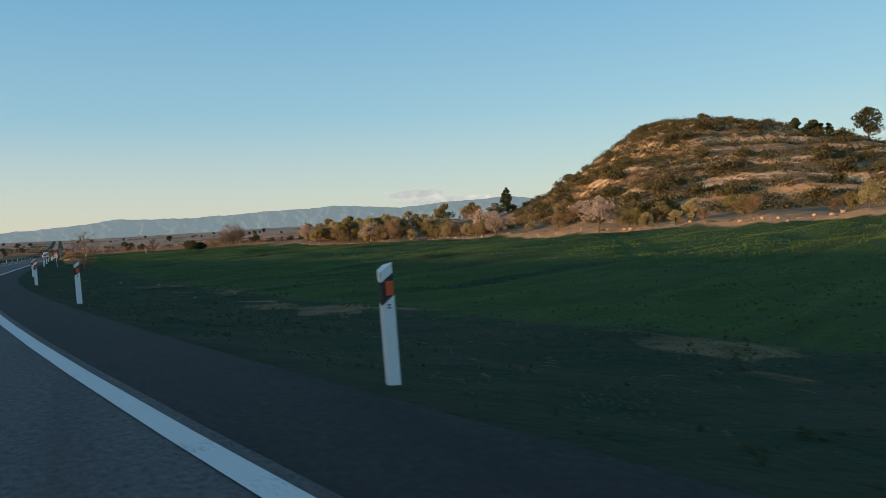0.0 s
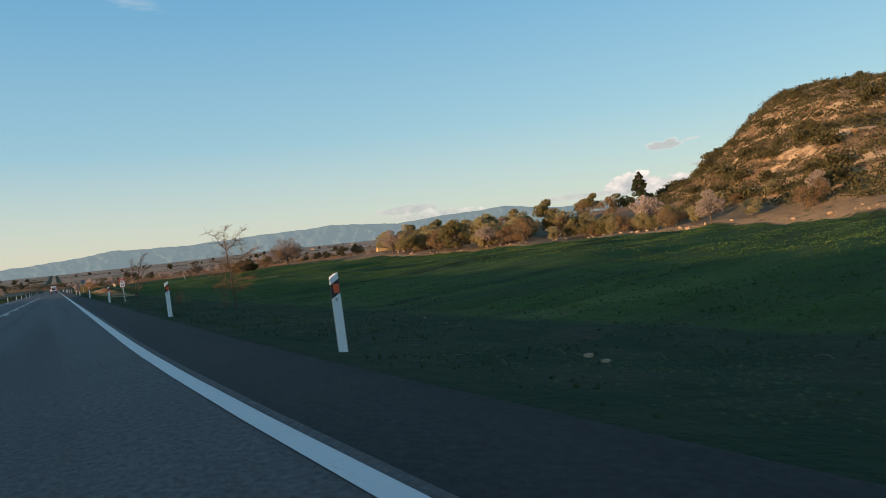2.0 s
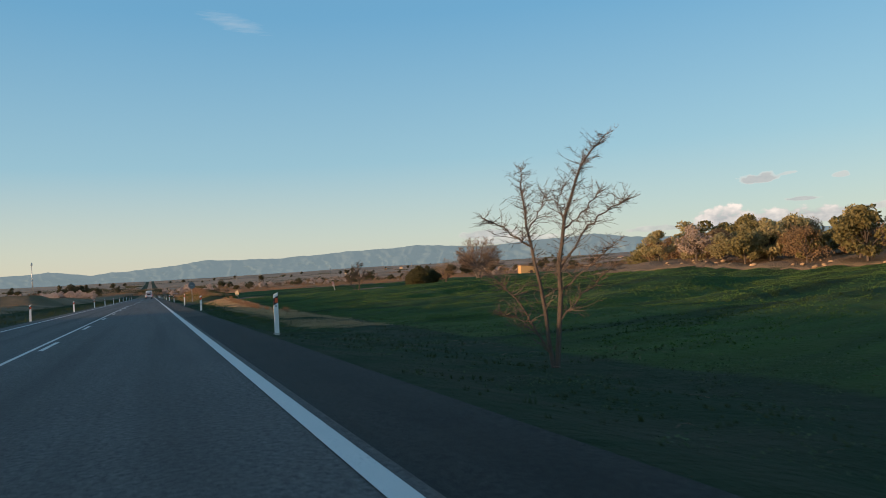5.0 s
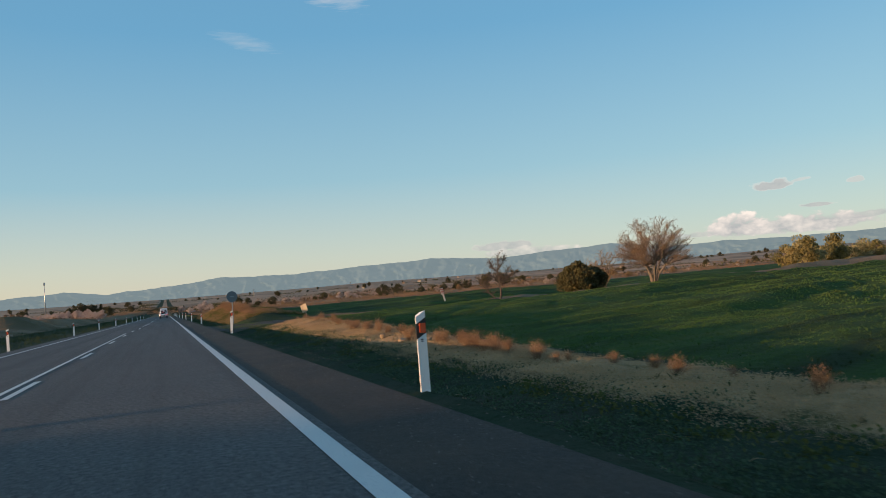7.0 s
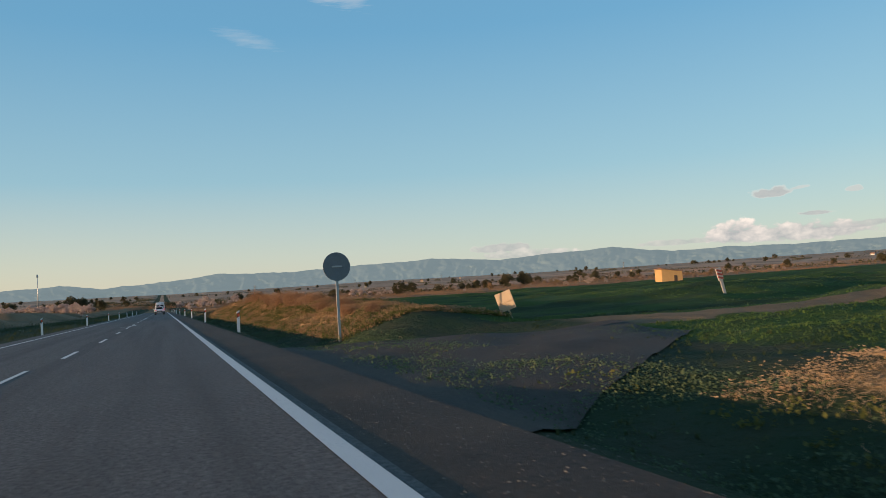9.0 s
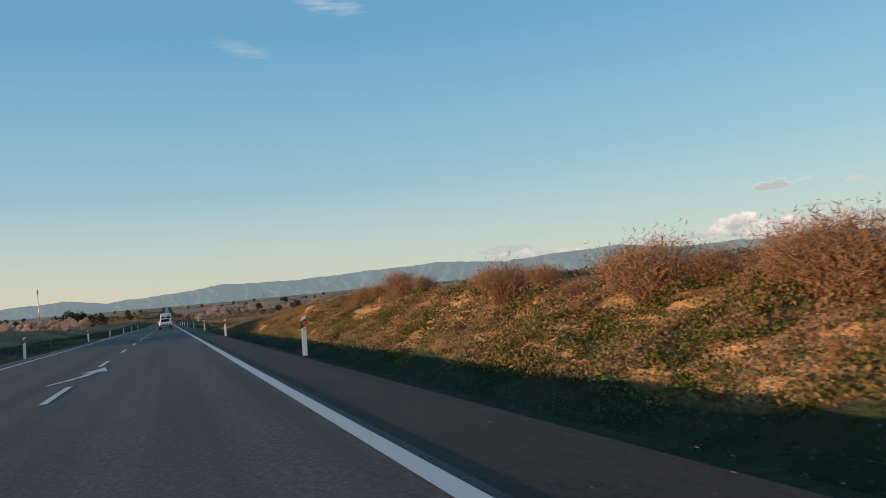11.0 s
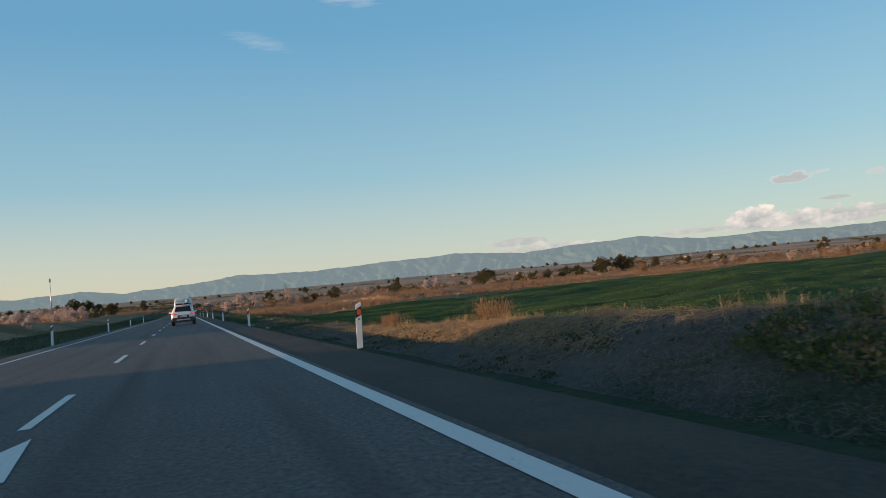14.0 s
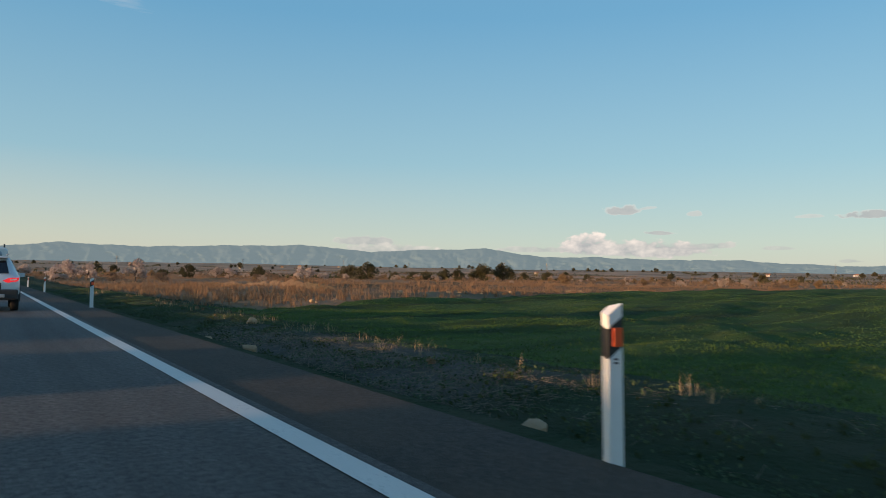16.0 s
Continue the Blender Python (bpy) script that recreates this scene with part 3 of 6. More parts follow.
def build_ground():
    grow = np.geomspace(1, 60, 26)
    us = np.concatenate([-80 * grow[::-1], spaced((-75, -30, 5), (-30, -8.4, 0.9), (-8.4, 1.36, 2.44), (1.36, 12, 0.3), (12, 34, 0.55), (34, 60, 1.0), (60, 130, 2.2), (130, 260, 5)), 260 * np.geomspace(1, 18, 22)])
    ys = np.concatenate([-130 - 4 * np.geomspace(1, 1100, 14)[::-1], spaced((-130, -10, 4), (-10, 60, 0.6), (60, 120, 1.1), (120, 198, 0.5), (198, 284, 0.33), (284, 380, 0.5), (380, 430, 1.1), (430, 600, 5)), 600 * np.geomspace(1, 7.9, 42)])
    U, Y = np.meshgrid(us, ys)
    X = U + edge_x(Y)
    Z = height(X, Y)
    ny, nx = X.shape
    i = np.arange(ny * nx).reshape(ny, nx)
    f = np.stack([i[:-1, :-1], i[:-1, 1:], i[1:, 1:], i[1:, :-1]], -1).reshape(-1, 4)
    me = mesh_of("ground", np.stack([X, Y, Z], -1), f, M_GROUND, smooth=True)
    du, dz, cu, cz, fz = side(Y)
    r = np.hypot(X, Y - 200)
    hz, g = hill(X, Y)
    crop = crop_mask(X, Y)
    verge = (1 - step(8.0, 11.0, U)) * step(0.9, 1.6, U) + step(8.0, 8.6, -U) * (1 - step(15.5, 19, -U)) * 0.95
    bank = step(200, 206, Y) * (1 - step(270, 276, Y)) * step(3.3, 4.2, U) * (1 - step(9, 12, U))
    lowbank = step(126, 150, Y) * (1 - step(181, 185, Y)) * step(4.2, 4.9, U) * (1 - step(6.5, 7.6, U)) * 0.95
    slope = step(0.02, 0.08, g) * (1 - step(0.1, 0.2, g)) * 0.6 + np.where((U > np.interp(Y, (-60, 30, 90, 140, 175, 188), (75, 72, 66, 58, 47, 60))) & (U > 40) & (Y < 190) & (g < 0.25), 0.66 - np.interp(Y, (95, 120), (0.35, 0.8)) * step(0, np.interp(Y, (95, 120), (14, 4)), U - np.interp(Y, (-60, 30, 90, 140, 175, 188), (75, 72, 66, 58, 47, 60))), 0)
    soil = np.clip(bank * 0.85 + lowbank + slope, 0, 1)
    straw = (step(274, 280, Y) * (1 - step(308, 313, Y)) + 0.8 * step(316, 319, Y) * (1 - step(328, 334, Y))) * step(2.2, 2.9, U) * (1 - step(5.2, 6.2, U)) * 0.8
    bare = (1 - step(34, 41, Y)) * step(5.3, 6.4, U) * (1 - step(8.7, 10, U)) * np.clip(-0.2 + vnoise(X, Y * 0.7, 1.3, 14) * 1.5 + vnoise(X, Y, 5, 20) * 0.8, 0, 0.36)
    soil = np.clip(soil + bare * 1.2, 0, 1)
    crop = crop * (1 - bare) * (1 - 0.28 * rut(X, Y) * step(120, 140, Y))
    layers = {"stony": step(0.03, 0.14, g), "crop": crop, "verge": verge, "soil": soil, "straw": straw, "far": step(500, 900, r)}
    for name, val in layers.items():
        a = me.attributes.new(name, "FLOAT", "POINT")
        a.data.foreach_set("value", np.clip(val, 0, 1).astype(np.float32).ravel())
    tagged(new("ground", me), "farmland with green wheat, dry verges and bare earth banks", "ground", kind="structure")


def far_edge(u):
    """y at which the last wheat field ends."""
    return 349 + 0.58 * np.clip(u - 12, 0, 98) + 0.3 * np.clip(u - 110, 0, 400)


def crop_mask(x, y):
    u = x - edge_x(y)
    du, dz, cu, cz, fz = side(y)
    _, g = hill(x, y)
    near = step(0.5, 2.5, u - np.interp(y, (0, 110, 150, 280, 400), (7.0, 5.5, 6.5, 5.6, 6.0)))
    reach = np.interp(y, (-60, 30, 90, 140, 175, 188, 200), (75, 72, 66, 58, 47, 60, 20))
    first = (u < reach) & (y < 192 + 0.12 * x)
    second = (y > 215 + 0.1 * x) & (y < far_edge(u)) & (u < 260) & (u > 14)
    third = (y > 255) & (y < far_edge(u)) & (u < 300)
    mid = (y > 196 + 0.13 * x) & (y < 330) & (u < 120)
    return near * (first | second | third | mid) * (g < 0.03)


def strip(name, u0, u1, y0, y1, z, mat, step_y=3.0, thick=0.0):
    ys = np.append(np.arange(y0, y1, step_y), y1)
    rows = []
    for y in ys:
        x = float(edge_x(y))
        rows += [(x + u0, y, z), (x + u1, y, z)]
        if thick:
            rows += [(x + u1 + 0.04, y, z - thick), (x + u0 - 0.04, y, z - thick)]
    k = 4 if thick else 2
    f = []
    for j in range(len(ys) - 1):
        a, b = j * k, (j + 1) * k
        f.append((a, a + 1, b + 1, b))
        if thick:
            f += [(a + 1, a + 2, b + 2, b + 1), (a + 3, a, b, b + 3)]
    return mesh_of(name, rows, np.array(f), mat)


def build_road():
    road = tagged(new("road", strip("road", -7.85, 0.17, -130, 700, 0.0, M_ROAD, thick=0.12)), "two-lane asphalt road with white lines", "road", kind="structure")
    tagged(new("pavement", strip("pavement", 0.17, 1.38, -130, 137, -0.011, M_SHOULDER_DARK, thick=0.1)), "narrow dark asphalt shoulder along the bend", "shoulder", kind="structure")
    tagged(new("pavement", strip("pavement", 0.17, 1.38, 137, 700, -0.011, M_SHOULDER, thick=0.1)), "narrow dirty brown shoulder along the road", "shoulder", kind="structure")
    part("edge_line", strip("edge_line", -0.095, 0.075, -130, 259, 0.006, M_PAINT), road)
    part("edge_line", strip("edge_line", -0.125, 0.072, 259, 700, 0.006, M_PAINT), road)
    part("edge_line", strip("edge_line", -7.02, -6.88, -130, 700, 0.006, M_PAINT), road)
    part("centre_line", strip("centre_line", -3.87, -3.77, -130, 195, 0.006, M_PAINT), road)
    dash = mesh_of("dash", [(-0.06, 0, 0.006), (0.06, 0, 0.006), (0.06, 3.4, 0.006), (-0.06, 3.4, 0.006)], [(0, 1, 2, 3)], M_PAINT)
    for y in [175.8 + 11.4 * k for k in range(-22, 3)] + [218.15 + 10.45 * k for k in range(-1, 32)]:
        u = -3.58 if y < 200 else -3.4
        slope = float(edge_x(y + 1.5) - edge_x(y - 1.5)) / 3
        part("dash", dash, road, m=pose(float(edge_x(y)) + u, y, 0, rz=-math.degrees(math.atan(slope))))
    # cracks across the asphalt
    for y, tilt in ((177.6, -0.24), (233.1, -0.24), (260.4, -0.24), (120.5, 0.03), (69.0, -0.04)):
        us = np.linspace(-7.8, 0.05, 24)
        w = 0.03 + 0.012 * vnoise(us, y + 0 * us, 0.6, 71)
        yy = y + tilt * us + 0.06 * vnoise(us, y + 0 * us, 0.9, 72)
        v = np.concatenate([np.stack([us + float(edge_x(y)), yy - w, 0 * us + 0.004], -1), np.stack([us + float(edge_x(y)), yy + w, 0 * us + 0.004], -1)])
        part("crack", mesh_of("crack", v, np.array([(k, k + 1, 25 + k, 24 + k) for k in range(23)]), M_BLACK), road)
    # bent arrows that call traffic back to its lane
    for y in (233.0, 274.8):
        pts = [(-3.95, 0.0, 0.05), (-3.7, 0.9, 0.07), (-3.45, 2.0, 0.09), (-3.32, 3.4, 0.10)]
        v, f = [], []
        for x, dy, w in pts:
            v += [(x - w, y + dy, 0.007), (x + w, y + dy, 0.007)]
        f += [(2 * k, 2 * k + 1, 2 * k + 3, 2 * k + 2) for k in range(3)]
        n = len(v)
        v += [(-3.62, y + 3.3, 0.007), (-3.02, y + 3.3, 0.007), (-3.2, y + 5.3, 0.007)]
        f.append((n, n + 1, n + 2))
        part("arrow", mesh_of("arrow", v, f, M_PAINT), road)



def build_track():
    """The gravelled mouth of a field track beside the road."""
    us, ys = np.linspace(1.28, 9.5, 22), np.linspace(182.5, 197.5, 26)
    v, f = [], []
    for j, y in enumerate(ys):
        for k, u in enumerate(us):
            c = 189.6 + 0.35 * (u - 1.3)
            half = 6.6 - 0.62 * (u - 1.3) + 0.25 * float(vnoise(u, j, 1.5, 73))
            yy = c + (y - 190) / 7.5 * half
            v.append((u + float(edge_x(yy)), yy, gz(u, yy) + 0.03))
    n = len(us)
    f = np.array([(j * n + k, j * n + k + 1, (j + 1) * n + k + 1, (j + 1) * n + k) for j in range(len(ys) - 1) for k in range(n - 1)])
    tagged(new("track", mesh_of("track", v, f, M_SHOULDER, smooth=True)), "dark gravelled mouth of a field track", "track", kind="structure")


build_ground()
build_road()
build_track()

# ---- distance ----


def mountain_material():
    m, nt, b, geo = material("hazed_mountain", 1.0)
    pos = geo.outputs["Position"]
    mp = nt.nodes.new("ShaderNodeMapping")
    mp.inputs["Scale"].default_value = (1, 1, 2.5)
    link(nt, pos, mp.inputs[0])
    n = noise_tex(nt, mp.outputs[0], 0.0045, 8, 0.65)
    # haze is painted in: a bluish colour that mostly glows by itself
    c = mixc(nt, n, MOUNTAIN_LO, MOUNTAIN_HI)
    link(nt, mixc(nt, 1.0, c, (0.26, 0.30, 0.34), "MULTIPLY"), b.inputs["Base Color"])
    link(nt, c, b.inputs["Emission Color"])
    b.inputs["Emission Strength"].default_value = HAZE_GLOW
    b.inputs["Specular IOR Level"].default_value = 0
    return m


MOUNTAIN_LO, MOUNTAIN_HI, HAZE_GLOW = (0.145, 0.185, 0.192), (0.185, 0.22, 0.222), 0.66
RIDGE = [(-60, 1.2), (-30, 1.5), (-11, 1.8), (-6.6, 2.0), (-4.1, 1.7), (-0.4, 1.88), (3.6, 2.32), (8, 2.2), (11.5, 2.26), (16.2, 2.5), (20.6, 2.6), (24.9, 2.15), (29.3, 2.45), (33.5, 2.55),
         (37.5, 1.98), (42, 2.0), (46.5, 1.86), (51.5, 1.84), (54.2, 1.66), (57.9, 1.5), (63.6, 1.6), (90, 1.3), (140, 0.9)]


def build_mountains():
    """The range on the horizon: a long broken ridge with spurs and gullies."""
    az = np.arange(-60, 140, 0.1)
    k = 26
    A, T = np.meshgrid(az, np.linspace(0, 1, k), indexing="ij")
    el = np.interp(az, *zip(*RIDGE)) + vnoise(az, 0 * az, 1.1, 21) * 0.05 + vnoise(az, 0 * az, 0.4, 22) * 0.03 + vnoise(az, 0 * az, 0.17, 25) * 0.012
    top = np.tan(np.radians(el))[:, None] * 4670
    bend = A + 0.5 * vnoise(A, T * 3, 1.3, 26)
    spur = 1 - 2 * np.abs(vnoise(bend, T * 1.2, 0.9, 23)) + 0.5 * (1 - 2 * np.abs(vnoise(bend, T * 2.0, 0.37, 27))) + 0.35 * vnoise(A, T * 9, 0.3, 28)
    fade = np.sin(np.pi * np.clip(T, 0, 1)) ** 0.7
    d = 4150 + 520 * T - 42 * spur * fade
    z = 62 + (top - 62) * T ** 1.05 + 3 * spur * fade + 2 * vnoise(A, T * 14, 0.5, 24) * fade
    verts = np.stack([np.sin(np.radians(A)) * d, 155 + np.cos(np.radians(A)) * d, z], -1)
    n = len(az)
    q = np.arange(n * k).reshape(n, k)
    f = np.stack([q[:-1, :-1], q[1:, :-1], q[1:, 1:], q[:-1, 1:]], -1).reshape(-1, 4)
    tagged(new("backdrop", mesh_of("backdrop", verts, f, mountain_material(), smooth=True)), "long mountain range on the horizon, blue from painted haze", "mountain range", kind="structure")


build_mountains()

# ---- trees and shrubs ----


def empty_thing(name, m, label, category, group=""):
    ob = new(name)
    ob.matrix_basis = m
    return tagged(ob, label, category, group)


def leafy_tree(name, seed, height_m, width, mat, label, leaf=0.16, count=2600, trunk=0.3, bark=None, category="tree", clumps=16, cone=False):
    """A tapered trunk with limbs and a crown of leaf clumps with gaps."""
    rng = np.random.default_rng(seed)
    s = Soup()
    tree = empty_thing(name, pose(0, 0, 0), label, category)
    th = height_m * trunk
    centres = []
    for k in range(clumps):
        a, t = rng.uniform(0, 6.28), rng.uniform(0, 1)
        zz = th + (height_m - th) * (0.08 + 0.86 * t)
        wide = width * 0.5 * ((1 - t) ** 0.8 * 0.95 + 0.08 if cone else math.sqrt(max(0.05, 1 - (2 * t - 0.85) ** 2))) * rng.uniform(0.35, 0.9)
        centres.append((math.cos(a) * wide, math.sin(a) * wide, zz, t))
    s.tube([(0, 0, -0.2), (0.02 * height_m, 0, th), (0, 0.02 * height_m, height_m * (0.9 if cone else 0.6))], [height_m * 0.035, height_m * 0.024, 0.02], 6)
    for *c, t in centres:
        z0 = th + (c[2] - th) * (0.75 if cone else 0.35)
        s.tube([(0, 0, z0 * 0.85), (c[0] * 0.5, c[1] * 0.5, (z0 + c[2]) / 2), c], [height_m * 0.013, height_m * 0.009, 0.012], 4)
    part("trunk", s.mesh("trunk", [bark or M_BARK]), tree)
    s, pts = Soup(), []
    for *c, t in centres:
        rr = width * (rng.uniform(0.12, 0.18) * (1.2 - t) if cone else rng.uniform(0.13, 0.24))
        k = count // clumps
        d = rng.normal(size=(k, 3))
        d *= (rng.uniform(0.35, 1.0, k) ** 0.5 * rr / np.linalg.norm(d, axis=1))[:, None]
        d[:, 2] *= 0.7
        pts.append(np.array(c) + d)
    s.cards(np.concatenate(pts), leaf, rng)
    part("crown", s.mesh("crown", [mat]), tree)
    return tree


def shrub(name, seed, height_m, width, mat, label, leaf=0.1, count=900, category="shrub", stems=7, spiky=False, whole=False, slim=1.0, wild=0.35):
    """Stems from one root with leaves along them."""
    rng = np.random.default_rng(seed)
    s, pts, ways = Soup(), [], []
    low = 0.04 if spiky else 0.25
    for k in range(stems):
        a, r = rng.uniform(0, 6.28), rng.uniform(0.15, 1.0)
        tip = np.array((math.cos(a) * width * 0.5 * r, math.sin(a) * width * 0.5 * r, height_m * rng.uniform(0.7, 1.0) * (1.05 - 0.4 * r)))
        mid = tip * (0.55, 0.55, 0.5)
        s.tube([(0, 0, -0.1), mid, tip], [0.012 * height_m + 0.004, 0.008 * height_m + 0.003, 0.003], 4)
        t = rng.uniform(low, 1.08, count // stems) ** 0.7
        ways.append(np.repeat((tip / np.linalg.norm(tip))[None], len(t), 0))
        along = np.where(t[:, None] < 0.5, mid * (t[:, None] * 2), mid + (tip - mid) * ((t[:, None] - 0.5) * 2))
        pts.append(along + rng.normal(size=(len(t), 3)) * np.array((0.13 * width, 0.13 * width, 0.10 * height_m)) * (0.5 + 0.5 * t[:, None]))
    ob = empty_thing(name, pose(0, 0, 0), label, category)
    if not whole:
        part("stalk", s.mesh("stalk", [M_BARK]), ob)
        s = Soup()
    p = np.concatenate(pts)
    p[:, 2] = np.abs(p[:, 2])
    s.cards(p, leaf, rng, long=6.0 * slim if spiky else 1.6, along=np.concatenate(ways) if spiky else None, wild=wild)
    part("foliage", s.mesh("foliage", [mat]), ob)
    return ob


def place(kinds, spots, rng, group, lo=0.8, hi=1.25, sink=0.05):
    """The kinds are put at the spots in turn: first the originals, then copies."""
    used = set()
    for x, y, size in spots:
        k = int(rng.integers(0, len(kinds)))
        s = size * rng.uniform(lo, hi)
        m = Matrix.LocRotScale((x, y, gz(x, y) - sink), Euler((0, 0, rng.uniform(0, 6.28))), (s, s, s * rng.uniform(0.88, 1.12)))
        ob = kinds[k]
        if k in used:
            ob = copy_thing(ob, Matrix())
        used.add(k)
        ob.matrix_basis = m
        tagged(ob, group=group)
    for k, ob in enumerate(kinds):
        if k not in used:
            for o in (*ob.children_recursive, ob):
                bpy.data.objects.remove(o)


def twig_spray(s, rng, path, count, reach, start=0.2, droop=0.1, sub=4, thick=0.008):
    """Thin twigs along a limb, each with twiglets."""
    path = np.asarray(path, float)
    for k in range(count):
        t = rng.uniform(start, 1.0)
        f = t * (len(path) - 1)
        i = min(int(f), len(path) - 2)
        p = path[i] + (path[i + 1] - path[i]) * (f - i)
        way = path[i + 1] - path[i]
        way = way / (np.linalg.norm(way) + 1e-9)
        side_way = rng.normal(size=3) * (1, 1, 0.35)
        side_way /= np.linalg.norm(side_way) + 1e-9
        d = way * 0.45 + side_way
        length = reach * rng.uniform(0.35, 1.1) * (1.15 - 0.6 * t)
        pts = [p]
        for j in range(4):
            d = d / np.linalg.norm(d) + rng.normal(size=3) * 0.16 + np.array((0, 0, 0.14 - droop))
            pts.append(pts[-1] + d / np.linalg.norm(d) * length / 4)
        s.tube(pts, [thick, thick * 0.85, thick * 0.65, thick * 0.5, thick * 0.3], 3)
        for j in range(sub):
            q = pts[rng.integers(1, 5)]
            e = pts[-1] - pts[0] + rng.normal(size=3) * length * 0.75
            e = e / (np.linalg.norm(e) + 1e-9) * length * rng.uniform(0.2, 0.5)
            s.tube([q, q + e * 0.5 + rng.normal(size=3) * 0.012, q + e], [thick * 0.5, thick * 0.4, thick * 0.25], 3)


def sapling(name, seed, at, turn, label, boughs, reach, per_metre, twig_mat, droop=0.1, thick=0.008):
    """A young leafless tree: its boughs by radius and bends (across, up), each with twigs."""
    rng = np.random.default_rng(seed)
    tree = empty_thing(name, pose(at[0], at[1], gz(*at) - 0.05, 0, 0, turn), label, "tree")
    sprays = Soup()
    for k, (radius, bends) in enumerate(boughs):
        across, up = np.array(bends).T
        t, f = np.linspace(0, 1, len(bends)), np.linspace(0, 1, 13)
        lean = rng.normal() * 0.3
        run = np.stack([np.interp(f, t, across), lean * f * (up[-1] - up[0]) * 0.5 + 0.0 * f, np.interp(f, t, up)], -1)
        run[1:] += rng.normal(size=(12, 3)) * 0.018
        s = Soup()
        s.tube(run, list(np.linspace(radius, 0.005, 13)), 6)
        part("trunk" if k == 0 else "limb", s.mesh("limb", [M_BARK]), tree)
        length = float(np.sum(np.linalg.norm(np.diff(run, axis=0), axis=1)))
        twig_spray(sprays, rng, run, int(length * per_metre), reach, 0.15, droop, 4, thick)
    part("crown", sprays.mesh("crown", [twig_mat]), tree)
    return tree


def dome_tree(name, seed, h, w, stems, at, label, trunk_r, twig_mat, per=7, sprays=13, low=0.3, reach=0.5):
    """A leafless tree whose stems fan out into a rounded crown of fine twigs."""
    rng = np.random.default_rng(seed)
    tree = empty_thing(name, pose(at[0], at[1], gz(*at) - 0.1), label, "tree")
    fine = Soup()
    for k in range(stems):
        a = 2 * math.pi * (k + rng.uniform(-0.3, 0.3)) / stems
        out = w * 0.16 * rng.uniform(0.5, 1.1)
        fork = np.array((math.cos(a) * out, math.sin(a) * out, h * (low + rng.uniform(-0.05, 0.1))))
        foot = np.array((math.cos(a), math.sin(a), 0)) * trunk_r * (1.4 if stems > 1 else 0)
        s = Soup()
        s.tube([foot, foot * 1.4 + (fork - foot) * (0.3, 0.3, 0.5) + rng.normal(size=3) * 0.05, fork], [trunk_r, trunk_r * 0.8, trunk_r * 0.62], 7)
        for j in range(per):
            b, e = a + rng.normal() * 0.75, rng.uniform(0.02, 1.0)
            el = math.asin(e) * 0.98
            tip = np.array((math.cos(b) * math.cos(el) * w * 0.5, math.sin(b) * math.cos(el) * w * 0.5, h * 0.30 + math.sin(el) * h * 0.68)) * (1, 1, rng.uniform(0.93, 1.0))
            mid = fork + (tip - fork) * (0.5, 0.5, 0.58) + rng.normal(size=3) * h * 0.025
            bend = fork + (mid - fork) * 0.5 + rng.normal(size=3) * h * 0.018
            far = mid + (tip - mid) * 0.55 + rng.normal(size=3) * h * 0.02
            run = [fork, bend, mid, far, tip]
            s.tube(run, [trunk_r * q for q in (0.5, 0.36, 0.24, 0.15, 0.05)], 5)
            twig_spray(fine, rng, run, sprays, reach * h * 0.3, 0.25, 0.02, 5, h * 0.0025)
        part("trunk", s.mesh("trunk", [M_PALEBARK if h > 6 else M_BARK]), tree)
    part("crown", fine.mesh("crown", [twig_mat]), tree)
    return tree


R = np.random.default_rng(5)
# landmarks
sapling("bare_tree", 11, (5.68, 71.0), -25, "slender leafless young tree with reddish lower twigs on the grassy verge",
        [(0.042, [(0, 0), (-0.06, 1.1), (-0.14, 2.1), (-0.17, 2.7), (-0.18, 3.25), (-0.06, 3.7)]), (0.02, [(-0.16, 2.65), (-0.4, 2.95), (-0.62, 3.3), (-0.95, 3.5)]), (0.02, [(-0.15, 2.65), (0.2, 2.9), (0.38, 3.2), (0.75, 3.45)]),
         (0.016, [(-0.08, 1.3), (0.3, 1.75), (0.42, 2.3), (0.42, 2.9)]), (0.013, [(0.4, 2.2), (0.8, 2.5), (1.2, 2.6)]), (0.013, [(-0.14, 1.9), (-0.5, 2.2), (-0.85, 2.25)]), (0.013, [(-0.08, 1.3), (-0.5, 1.65), (-0.95, 1.7)]), (0.013, [(-0.1, 1.6), (0.3, 2.0), (0.9, 2.05)]),
         (0.013, [(-0.06, 1.15), (0.4, 1.4), (0.95, 1.35)]), (0.011, [(-0.05, 0.85), (-0.4, 1.15), (-0.75, 1.1)]), (0.011, [(-0.03, 0.75), (0.35, 1.05), (0.7, 1.05)]), (0.012, [(-0.4, 0), (-0.45, 0.7), (-0.55, 1.3)])], 0.55, 30, M_BROWN, 0.14, 0.0068)
